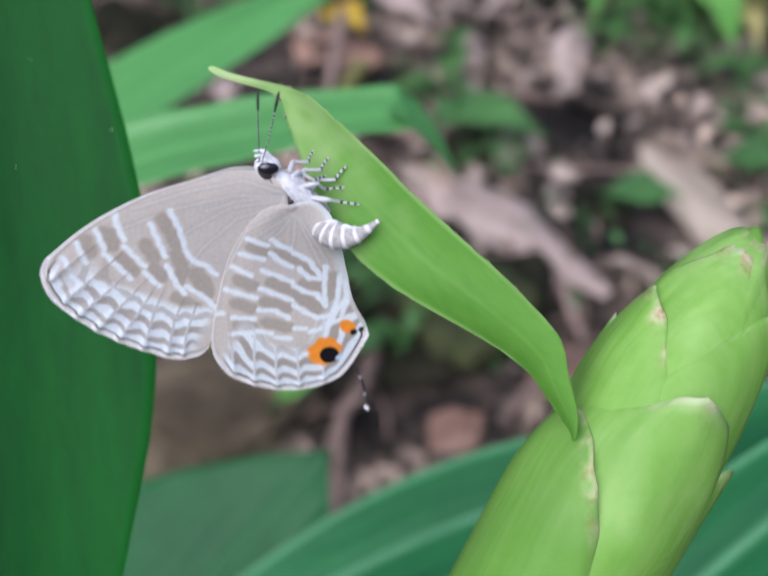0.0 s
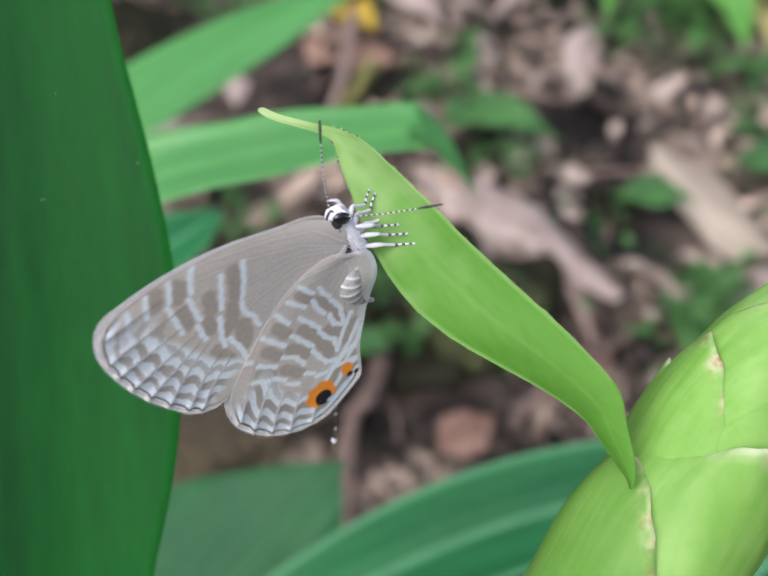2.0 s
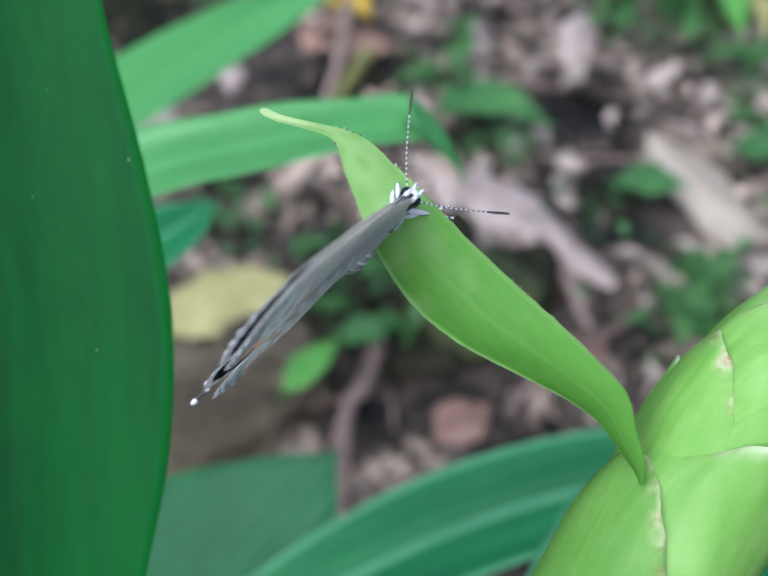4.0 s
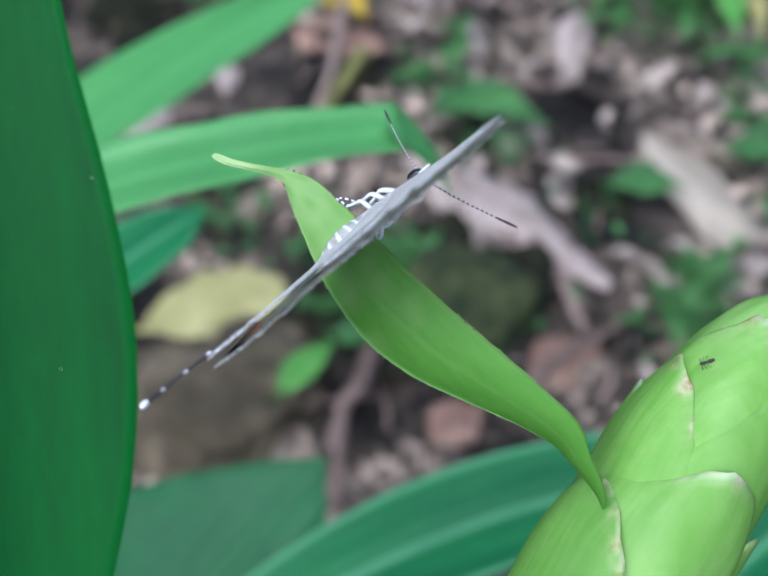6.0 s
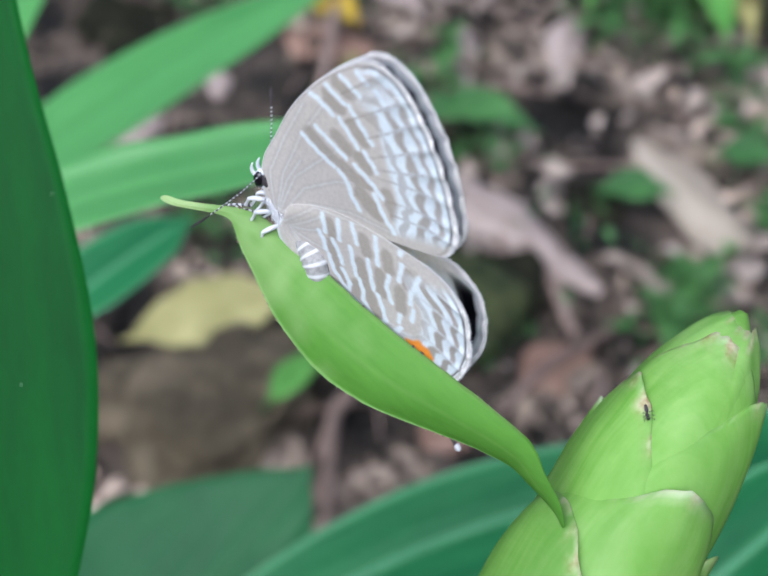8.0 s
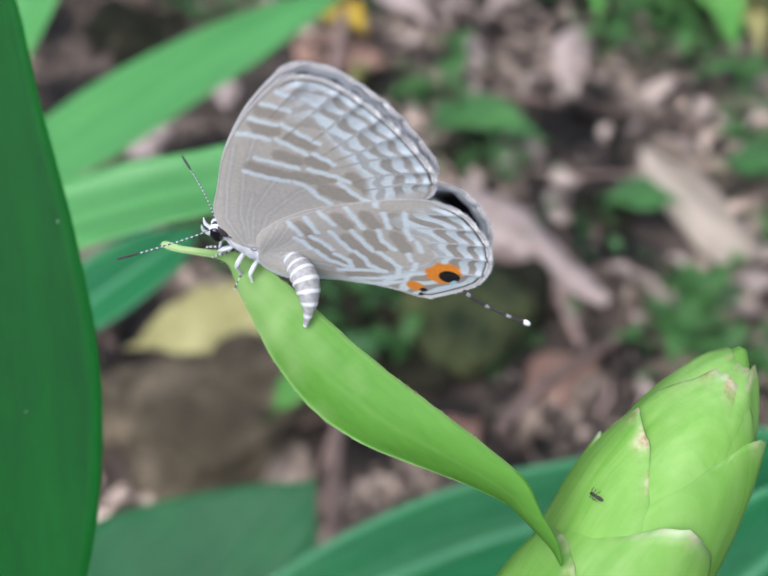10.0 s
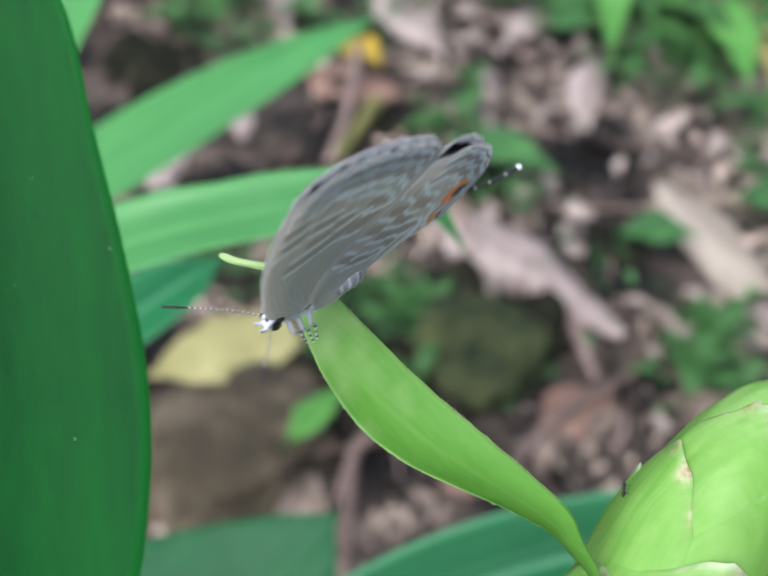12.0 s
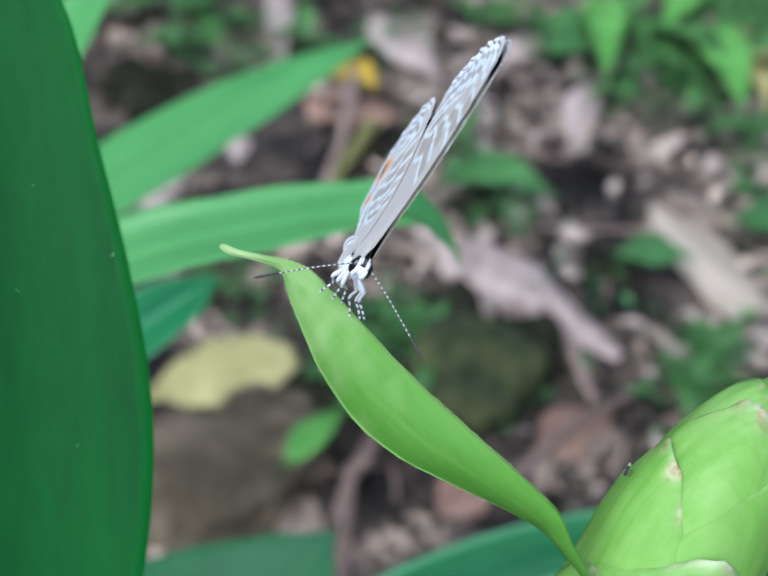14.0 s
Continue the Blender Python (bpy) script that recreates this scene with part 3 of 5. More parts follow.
# pale strokes, dark blocks and veins, cell by cell, in millimetres from the wing root
FORE_BANDS = (((5.9, 7.7), (4.3, 8.3), (2.8, 9.1)), ((2.4, 9.4), (1.2, 9.6), (0.3, 9.2), (-1.0, 9.2)), ((6.1, 9.6), (4.5, 10.3), (3.1, 10.9)), ((2.4, 11.4), (0.6, 12.1), (-0.6, 12.3)), ((-0.2, 11.7), (-2.0, 11.4), (-3.5, 11.5)), ((8.8, 10.8), (7.8, 11.5), (6.5, 12.1)), ((6.0, 12.5), (5.0, 12.6), (3.6, 12.7)), ((3.1, 13.1), (2.2, 13.2), (1.4, 13.2)), ((8.6, 13.0), (7.7, 13.4), (6.9, 13.8)), ((6.6, 14.1), (5.3, 14.2), (3.5, 14.3)), ((8.8, 14.9), (7.0, 15.7)), ((8.6, 16.6), (7.6, 17.0)), ((8.1, 18.3), (7.0, 18.6)), ((6.9, 17.4), (5.7, 17.5)), ((5.6, 16.5), (4.2, 16.8)), ((3.9, 16.1), (2.5, 16.2)))
FORE_DARK = (((5.8, 8.6), (4.5, 9.0), (3.3, 9.5)), ((2.7, 10.1), (1.2, 10.8), (0.7, 11.7)), ((0.2, 10.2), (-1.1, 10.4), (-1.9, 10.9)), ((0.3, 10.4), (-1.2, 10.9)), ((2.9, 12.3), (1.9, 12.5)), ((8.0, 12.7), (7.0, 12.7)), ((7.4, 12.4), (6.7, 13.1)), ((5.3, 13.4), (3.9, 13.7)), ((5.0, 11.2), (3.7, 11.6)), ((8.5, 14.2), (7.4, 14.8)), ((-0.4, 13.0), (-2.2, 12.6)))
FORE_VEINS = (((7.6, 14.0), (7.7, 16.2), (7.8, 18.7)), ((5.7, 12.9), (5.6, 16.1), (5.6, 19.5)), ((4.1, 12.6), (3.9, 16.2), (3.9, 19.8)), ((2.6, 13.2), (2.2, 16.2), (1.9, 19.8)), ((1.8, 12.8), (0.7, 16.1), (-0.1, 19.3)), ((1.2, 12.6), (-0.4, 15.7), (-2.2, 18.5)), ((-0.8, 12.5), (-2.0, 14.8), (-4.0, 17.5)), ((-2.0, 12.3), (-3.7, 15.1), (-5.1, 16.7)))
FORE_ROOTS = (((0.7, -0.2), (4.0, 1.7), (6.0, 5.2), (8.0, 9.7)), ((0.6, -0.1), (3.5, 3.1), (5.8, 7.4), (7.4, 11.8)), ((0.4, -0.1), (2.9, 4.1), (3.5, 7.7), (3.8, 10.3)), ((0.2, 0.0), (1.8, 4.4), (1.6, 8.2), (1.1, 10.4)), ((-0.1, 0.1), (0.4, 4.1), (-1.2, 8.2), (-3.5, 11.3)), ((0.5, -0.1), (2.9, 3.1), (4.0, 5.8)))
HIND_ROOTS = (((-0.2, 0.4), (0.5, 4.5), (-1.7, 9.1), (-4.1, 12.1)), ((-0.7, 0.7), (-0.6, 2.8), (-0.3, 4.8)), ((-0.8, 0.7), (-1.4, 2.7), (-1.5, 3.9)), ((-0.9, 0.7), (-2.6, 2.2), (-3.4, 3.1)), ((-1.1, 0.7), (-3.9, 1.6), (-6.0, 2.3)), ((-1.3, 0.6), (-5.4, 1.5), (-9.6, 2.8)))
HIND_BANDS_FRONT = (((-0.1, 5.0), (-1.7, 4.3)), ((-0.8, 6.4), (-2.5, 5.4)), ((-1.3, 7.7), (-3.0, 7.2)), ((-2.6, 9.6), (-3.8, 9.0), (-5.0, 8.4)), ((-5.1, 11.1), (-6.5, 9.9)), ((-6.3, 12.3), (-7.5, 11.0)), ((-4.2, 11.4), (-3.8, 11.9)))
HIND_BANDS_MIDDLE = (((-1.5, 3.6), (-2.3, 3.6), (-3.3, 3.2)), ((-2.5, 4.6), (-3.9, 4.5), (-4.7, 4.2)), ((-3.3, 6.2), (-4.7, 5.6), (-5.9, 5.2)), ((-4.5, 7.5), (-5.5, 7.1), (-7.3, 6.4)), ((-6.1, 9.0), (-7.1, 8.1), (-8.5, 7.8)), ((-7.6, 10.6), (-8.7, 9.9)), ((-9.3, 9.9), (-10.3, 9.1)))
HIND_BANDS_REAR = (((-3.8, 3.2), (-5.2, 2.8), (-7.2, 3.1)), ((-5.3, 3.9), (-6.6, 3.9), (-7.3, 3.3)), ((-6.3, 5.3), (-7.3, 5.1), (-8.3, 4.5), (-9.8, 4.7), (-8.5, 3.8), (-6.7, 2.2)), ((-7.8, 6.6), (-9.0, 6.4), (-10.3, 6.0), (-10.9, 4.9), (-10.1, 3.7), (-8.3, 1.9)), ((-9.7, 8.1), (-10.4, 7.5)), ((-11.0, 7.4), (-11.4, 6.4), (-11.8, 4.7), (-10.7, 3.1), (-9.1, 1.9)))
HIND_BANDS = HIND_BANDS_FRONT + HIND_BANDS_MIDDLE + HIND_BANDS_REAR
HIND_DARK = (((-0.9, 5.2), (-2.0, 4.9)), ((-2.6, 8.2), (-3.9, 7.8)), ((-4.2, 9.9), (-5.5, 9.4)), ((-2.8, 4.1), (-4.0, 3.8)), ((-4.7, 6.4), (-6.5, 5.8)), ((-5.8, 8.1), (-7.6, 7.2)), ((-7.5, 9.4), (-9.2, 8.5)), ((-4.7, 3.4), (-6.8, 3.1)), ((-7.3, 5.7), (-9.0, 5.4), (-10.3, 5.4), (-10.0, 4.4), (-7.9, 2.4)), ((-6.0, 11.3), (-7.0, 10.6)), ((-6.8, 4.6), (-7.8, 4.0)))
HIND_VEINS = (((-0.1, 4.6), (-5.0, 8.6), (-11.7, 14.5)), ((-1.4, 3.8), (-7.6, 8.7), (-13.4, 13.3)), ((-3.2, 2.9), (-8.2, 6.9), (-14.8, 11.9)), ((-0.9, 7.2), (-3.3, 10.2), (-9.5, 14.9)), ((-10.8, 5.7), (-12.9, 7.6), (-15.8, 9.9)))


def stroke_distance(p, bands):
    d = np.full(len(p), 9.0)
    for band in bands:
        b = np.array(band)
        for s, e in zip(b, b[1:]):
            v = e - s
            k = np.clip(((p - s) @ v) / (v @ v), 0, 1)
            d = np.minimum(d, np.linalg.norm(p - s - k[:, None] * v, axis=1))
    return d


def soft_step(x, a, b):
    t = np.clip((x - a) / (b - a), 0, 1)
    return t * t * (3 - 2 * t)


def blend(c, other, amount):
    return c * (1 - amount[:, None]) + other * amount[:, None]


def wing_colours(p, rho, sh, edge, hind, lo, hi):
    """Scale colours of the underside at the points p, and how near each lies to a vein."""
    ns = len(edge)
    rim = [tuple(edge[k]) for k in range(int((lo - .02) * ns), int((hi + .02) * ns), 5)]
    depth = stroke_distance(p, (rim,))
    margin = soft_step(sh, lo - .03, lo + .03) * (1 - soft_step(sh, hi - .03, hi + .02))
    wob = np.column_stack([np.sin(p[:, 1] * 5.3 + p[:, 0] * 3.1), np.sin(p[:, 0] * 5.7 + 1 - p[:, 1] * 2)]) * .035
    vein = stroke_distance(p, HIND_VEINS if hind else FORE_VEINS)
    dv = vein + .02 * np.sin(p[:, 0] * 9 + p[:, 1] * 7)
    d = stroke_distance(p + wob, HIND_BANDS if hind else FORE_BANDS)
    c = np.tile(BROWN, (len(p), 1))
    fine = stroke_distance(p + wob * .5, HIND_ROOTS if hind else FORE_ROOTS)
    c = blend(c, BROWN * .8, np.exp(-((fine - .18) / .13) ** 2) * .5)
    c = blend(c, PALE * .96, np.exp(-(fine / .11) ** 2) * .22)
    c = blend(c, BROWN * .86, np.clip(.5 + .5 * np.sin(p[:, 0] * 1.1 + 2) * np.sin(p[:, 1] * .8 + 1), 0, 1) * .3)
    dark = 1 - soft_step(stroke_distance(p + wob, HIND_DARK if hind else FORE_DARK), .40, .78)
    c = blend(c, DUSK, dark * .8)
    # outer third: pale, with rows of brown blocks that follow the margin from vein to vein
    reach = 3.4 + 1.9 * soft_step(sh, lo, lo + .18) if not hind else 4.7
    share = .95 * soft_step(sh, lo - .01, lo + .12) if not hind else np.full(len(p), .9)
    c = blend(c, PALE, (1 - soft_step(depth, reach - .5, reach + .3)) * margin * share)
    cell = soft_step(dv, .04, .16)
    ripple = .14 * np.sin(p[:, 0] * 1.9 + p[:, 1] * 2.7) - .22 * np.exp(-(vein / .4) ** 2)
    for at, wide, amount in ((1.52, .27, .8), (2.95, .40, .85), (4.4, .34, .6)) if not hind else ((1.55, .30, .9), (3.0, .42, .92), (4.35, .34, .5)):
        block = (1 - soft_step(np.abs(depth - at - ripple), wide * .75, wide * 1.2)) * cell * margin * (1 if hind else soft_step(sh, lo - .02, lo + .12))
        c = blend(c, DUSK * .98, block * amount)
    c = blend(c, PALE, (1 - soft_step(d, .13, .36)) * .95)
    outer = (1 - soft_step(depth, 5.0, 7.5)) if not hind else (1 - soft_step(depth, 3, 6))
    c = blend(c, DUSK * .8, np.exp(-(dv / .085) ** 2) * outer * (.65 if not hind else .35))
    c = blend(c, PALE, (1 - soft_step(np.abs(depth - .86), .14, .26)) * margin * .8)
    wavy = depth + .16 * np.exp(-(vein / .3) ** 2)
    c = blend(c, DUSK * .34, (1 - soft_step(np.abs(wavy - .54), .06, .15)) * margin)
    c = blend(c, FRINGE * 1.25, (1 - soft_step(wavy, .34, .44)) * margin)
    c = blend(c, DUSK * .9, (1 - soft_step(np.abs(wavy - .24), .03, .08)) * margin * .55)
    c = blend(c, FRINGE, soft_step(rho, .972, .99) * (1 - margin))
    if hind:
        c = blend(c, PALE * .9, soft_step(rho, .66, .9) * soft_step(sh, hi + .03, hi + .1) * .65)
        e = np.array((-14.15, 7.85))
        o = np.linalg.norm(p - e, axis=1) + .12 * np.sin(p[:, 0] * 4.3) * np.sin(p[:, 1] * 3.7)
        facing = (p - e) @ np.array((.93, .1)) / np.maximum(o, .01)
        span = 1.45 + .75 * np.clip(facing, -.5, 1)
        c = blend(c, ORANGE, (1 - soft_step(o, span - .2, span + .1)) * soft_step(facing, -.8, -.5))
        c = blend(c, BLACK, 1 - soft_step(np.linalg.norm((p - e) / np.array((.98, .88)), axis=1), .9, 1.0))
        c = blend(c, np.array((.55, .78, .92)), 1 - soft_step(np.linalg.norm((p - np.array((-14.95, 7.35))) / np.array((.7, 1.2)), axis=1), .25, .42))
        c = blend(c, ORANGE, 1 - soft_step(np.linalg.norm((p - np.array((-12.9, 4.75))) / np.array((.95, .66)), axis=1), .8, 1.05))
        c = blend(c, BLACK, 1 - soft_step(np.linalg.norm(p - np.array((-13.75, 4.75)), axis=1), .26, .4))
        c = blend(c, BLACK, 1 - soft_step(np.linalg.norm(p - np.array((-14.0, 4.1)), axis=1), .2, .32))
    c = blend(c, DUSK, (1 - soft_step(np.abs(rho - .968), .006, .014)) * (1 - margin) * (.2 if hind else .7) * soft_step(sh, .08, .14))
    return c, np.minimum(vein, fine + .03), margin


def wing_stand(p, rho, vein, margin, side, hind):
    """How far the wing stands off the middle plane: apart at the thorax, closed further out, and pleated along its veins towards the margin."""
    belly = .06 * np.sin(np.clip(rho, 0, 1) * math.pi) * (1 if not hind else 1.3)
    pleat = .26 * np.exp(-(vein / .34) ** 2) * rho ** 10 * margin
    root = .55 * np.exp(-(np.linalg.norm(p - np.array((.6, 0.)), axis=1) / 4.2) ** 2)
    fold = .55 * np.exp(-((p[:, 0] + 3.9) / 2.4) ** 2) * (1 - soft_step(p[:, 1], -.6, 2.8)) if hind else 0.0
    return side * (.07 + belly + (.09 if hind else .0) + pleat + root + .03 * rho + fold)


WING_CACHE = {}


def wing_mesh(outline, root, side, hind, top=False):
    """A wing in the x-z plane, with its root near the origin; side is +1 for the left wing. Its scales are coloured from stripes and spots."""
    ns, nr = (150, 40) if top else (400, 120)
    edge = spline(outline, ns, True)
    root = np.array(root)
    if top:
        edge = root + (edge - root) * .985
    # margin runs between these shares of the outline; the rest is costa and inner edge
    lo, hi = ((.40, .72) if not hind else (.31, .69))
    share = np.arange(ns) / ns
    k = (np.arange(1, nr + 1) / nr) ** .85
    p = np.vstack([root[None], (root + (edge - root)[None] * k[:, None, None]).reshape(-1, 2)])
    rho = np.concatenate([[0.0], np.repeat(k, ns)])
    sh = np.concatenate([[0.0], np.tile(share, nr)])
    if top:
        margin = soft_step(sh, lo - .03, lo + .04) * (1 - soft_step(sh, hi - .04, hi + .02))
        vein = stroke_distance(p, HIND_VEINS if hind else FORE_VEINS)
        c = np.tile(np.array((.88, .87, .84)), (len(p), 1))
        c = blend(c, BLACK * 2, soft_step(rho, .86, .90) * margin * (1 - soft_step(rho, .96, .97)))
        c = blend(c, np.array((.022, .018, .022)), (1 - soft_step(rho, .3, .6)))
        c = blend(c, FRINGE * 1.2, soft_step(rho, .96, .975) * margin)
        c = blend(c, FRINGE * 1.1, soft_step(rho, .93, .96) * (1 - margin))
    else:
        if hind not in WING_CACHE:
            WING_CACHE[hind] = wing_colours(p, rho, sh, edge, hind, lo, hi)
        c, vein, margin = WING_CACHE[hind]
    y = wing_stand(p, rho, vein, margin, side, hind) - side * (.05 if top else 0.0)
    verts = np.column_stack([p[:, 0], y, p[:, 1]]) * MM
    faces = [(0, 1 + s, 1 + (s + 1) % ns) for s in range(ns)]
    for r in range(nr - 1):
        a, b = 1 + r * ns, 1 + (r + 1) * ns
        faces += [(a + s, b + s, b + (s + 1) % ns, a + (s + 1) % ns) for s in range(ns)]
    mesh = bpy.data.meshes.new("wing")
    mesh.from_pydata(verts.tolist(), [], faces)
    at = mesh.attributes.new("scales", "FLOAT_COLOR", "POINT")
    at.data.foreach_set("color", np.column_stack([c, np.ones(len(c))]).astype(np.float32).ravel())
    at = mesh.attributes.new("vein", "FLOAT", "POINT")
    at.data.foreach_set("value", np.exp(-(vein / .12) ** 2).astype(np.float32))
    mesh.polygons.foreach_set("use_smooth", [True] * len(mesh.polygons))
    mesh.materials.append(M_WING_TOP if top else M_WING)
    return mesh


WINGS = []
TAIL_AT = Vector((-.0165, .0004, .0072))
butterfly = new("butterfly")
butterfly.empty_display_size = .005
tagged(butterfly, "small grey-brown butterfly with pale stripes and orange eyespots, wings closed", "butterfly")
for side, which in ((1, "left"), (-1, "right")):
    for hind, kind, outline, root in ((False, "forewing", FORE, (1.0, .3)), (True, "hindwing", HIND, (-.5, .6))):
        wing = new(kind, wing_mesh(outline, root, side, hind))
        wing.parent = butterfly
        WINGS.append((wing, side, hind))
        wing["label"] = "striped grey-brown " + kind + (" with an orange and black eyespot" if hind else "")
        upper = new("upper_surface", wing_mesh(outline, root, side, hind, True))
        upper.parent = wing
        upper["label"] = "pale violet-blue upper side with a dark margin"
        rnd = random.Random(9)
        bm = bmesh.new()
        lo, hi = (.22, .80) if hind else (.38, .77)
        rim = spline(outline, 520, True)
        stand = wing_stand(rim, np.ones(520), stroke_distance(rim, HIND_VEINS if hind else FORE_VEINS), np.ones(520), side, hind)
        for k in range(int(lo * 520), int(hi * 520)):
            for rep in range(3):
                s = rim[k] + (rim[(k + 1) % 520] - rim[k]) * rnd.random()
                d = (s - np.array(root)) / np.linalg.norm(s - np.array(root)) + np.array((rnd.uniform(-.35, .35), rnd.uniform(-.35, .35)))
                e = s + d * rnd.uniform(.04, .19)
                w = np.array((-d[1], d[0])) * .04
                bm.faces.new([bm.verts.new(Vector((q[0], stand[k] + dy, q[1])) * MM) for q, dy in ((s * .99 - w, 0), (s * .99 + w, 0), (e, rnd.uniform(-.08, .08)))])
        part("fringe", bm, M_FRINGE, wing, "pale grey fringe of scales")
        if hind and side > 0:
            bm = bmesh.new()
            line = spline([(.3, 0, 0), (-1.5, side * .1, -.2), (-3.9, side * .2, -.1), (-6.4, side * .3, .4)], 14) * MM
            tube(bm, line, [.00019, .00018, .00017, .00016, .00015, .00014, .00014, .00014, .00014, .00014, .00014, .00015, .00017, .0001], 7)
            tail = part("tail", bm, M_TAIL, wing, "thin dark tail filament with pale bands")
            part("tail_tip", ellipsoid(bmesh.new(), Vector(line[-1]), (.00042, .00024, .00024), None, 10, 8), M_FUR, tail, "white tail tip")
thorax = part("thorax", ellipsoid(bmesh.new(), (.0004, 0, -.00048), (.0025, .00078, .00098), None, 24, 16), M_FUR, butterfly, "white furry thorax")
rnd = random.Random(4)
pale, dusky = bmesh.new(), bmesh.new()
for centre, size, count, reach in (((.0004, 0, -.00048), (.0025, .00078, .00098), 1700, .0007), ((-.0022, 0, -.0003), (.0018, .0006, .0008), 500, .0007), ((.0033, 0, -.0004), (.0009, .0006, .0008), 300, .0004)):
    for k in range(count):
        a, b = rnd.uniform(0, math.tau), rnd.uniform(-1, 1)
        n = Vector((b, math.cos(a) * math.sqrt(1 - b * b), math.sin(a) * math.sqrt(1 - b * b)))
        s = Vector(centre) + Vector((n.x * size[0], n.y * size[1], n.z * size[2])) * .97
        d = (n * .42 + Vector((-.9, 0, -.25)) + Vector((rnd.uniform(-.25, .25), rnd.uniform(-.25, .25), rnd.uniform(-.25, .25)))).normalized()
        w = d.cross(n).normalized() * .000035
        e = s + d * rnd.uniform(.4, 1) * reach
        bm = dusky if n.z > .45 else pale
        bm.faces.new([bm.verts.new(s - w), bm.verts.new(s + w), bm.verts.new(e)])
part("fur", pale, M_FUR, butterfly, "fine white hairs")
part("back_fur", dusky, M_DARK, butterfly, "dark brown hairs on the back")
bm = bmesh.new()
line = spline([(.4, 0, 0), (-1.4, 0, .1), (-3.0, 0, -.2), (-4.4, 0, -1.5), (-5.0, 0, -3.4)], 60) * MM
tube(bm, line, [(.00058 + .00056 * math.sin(math.pi * min(1, i / 52))) * (1 - max(0, (i - 26) / 33) ** 2 * .74) * (1 + .07 * math.exp(-((((i + 2) % 7.0) - 3.5) / 1.1) ** 2)) for i in range(60)], 22)
ring = bm.verts.layers.float.new("ring")
bm.verts.ensure_lookup_table()
for k, v in enumerate(bm.verts):
    i = k // 22
    belly = (v.co - Vector(line[i])).normalized().dot(Vector((-.35, 0, -.94)) if i < 35 else Vector((.5, 0, -.86)))
    v[ring] = max(.9 * max(0, min(1, (belly - .5) / .3)), math.exp(-((((i + 2) % 7.0) - 3.5) / .6) ** 2) * .9)
abdomen = part("abdomen", bm, M_ABDOMEN, butterfly, "grey abdomen with white rings, curled down")
abdomen.location = (-.0016, 0, -.0003)
head = part("head", ellipsoid(bmesh.new(), (.0035, 0, -.0005), (.0008, .00075, .00080), None, 18, 12), M_FUR, butterfly, "white head")
for side in (1, -1):
    tilt = Matrix.Rotation(radians(-45), 4, "Y")
    part("eye_rim", ellipsoid(bmesh.new(), (.0036, side * .00036, -.00040), (.00098, .00026, .00062), tilt, 20, 14), M_FUR, head, "white rim of scales round the eye")
    part("eye", ellipsoid(bmesh.new(), (.0036, side * .00050, -.00042), (.00084, .00044, .00055), tilt, 20, 14), M_EYE, head, "large black oval eye")
    part("palp", tube(bmesh.new(), spline([(3.9, side * .3, -1.0), (4.6, side * .35, -.9), (5.1, side * .4, -.3)], 9) * MM, [.00014, .00016, .00017, .00016, .00015, .00013, .0001, .00008, .00004], 8), M_FUR, head)
    part("crown_stripe", tube(bmesh.new(), spline([(2.6, side * .3, .36), (3.4, side * .28, .6), (4.1, side * .24, .42), (4.42, side * .2, -.05)], 10) * MM, [.00005, .00008, .00009, .00009, .00009, .00009, .00008, .00008, .00006, .00004], 7), M_FUR, head, "thin white stripe over the crown")
part("crown", ellipsoid(bmesh.new(), (.0034, 0, .00004), (.00098, .00072, .00060), None, 16, 10), M_DARK, head, "dark crown")
part("collar", ellipsoid(bmesh.new(), (.0025, 0, .00016), (.00075, .00060, .00056), None, 18, 10), M_DARK, butterfly, "dark brown collar behind the head")
part("dorsal_patch", ellipsoid(bmesh.new(), (.0010, 0, .00028), (.0020, .0005, .00062), None, 18, 10), M_DARK, butterfly, "dark brown back of the thorax")
ANTENNAE, LEGS = [], []
for side in (1, -1):
    line = spline([(0, 0, 0), (2.8, 0, .2), (5.7, 0, .15), (8.3, 0, 0)], 40) * MM
    a = part("antenna", tube(bmesh.new(), line[:31], [.000055] * 31, 8), M_ANTENNA, butterfly, "thin black and white ringed antenna")
    part("antenna_club", tube(bmesh.new(), line[29:], [.00006 + .00005 * math.sin(math.pi * min(1, i / 10)) for i in range(11)], 8), M_DARK, a, "dark antenna club")
    ANTENNAE.append(a)
    for x in (2.2, .8, -.9):
        leg = part("leg", tube(bmesh.new(), spline([(0, 0, 0), (.9, 0, .34), (1.4, 0, .42), (1.8, 0, .1), (2.5, 0, -.34), (2.9, 0, -.2), (3.5, 0, -.06), (4.1, 0, 0)], 24) * MM, [.00014, .00019, .00022, .00023, .00022, .0002, .00017, .00015] + [.00013] * 8 + [.00009] * 8, 7), M_LEG, butterfly, "white leg with dark rings")
        LEGS.append((leg, side, x))


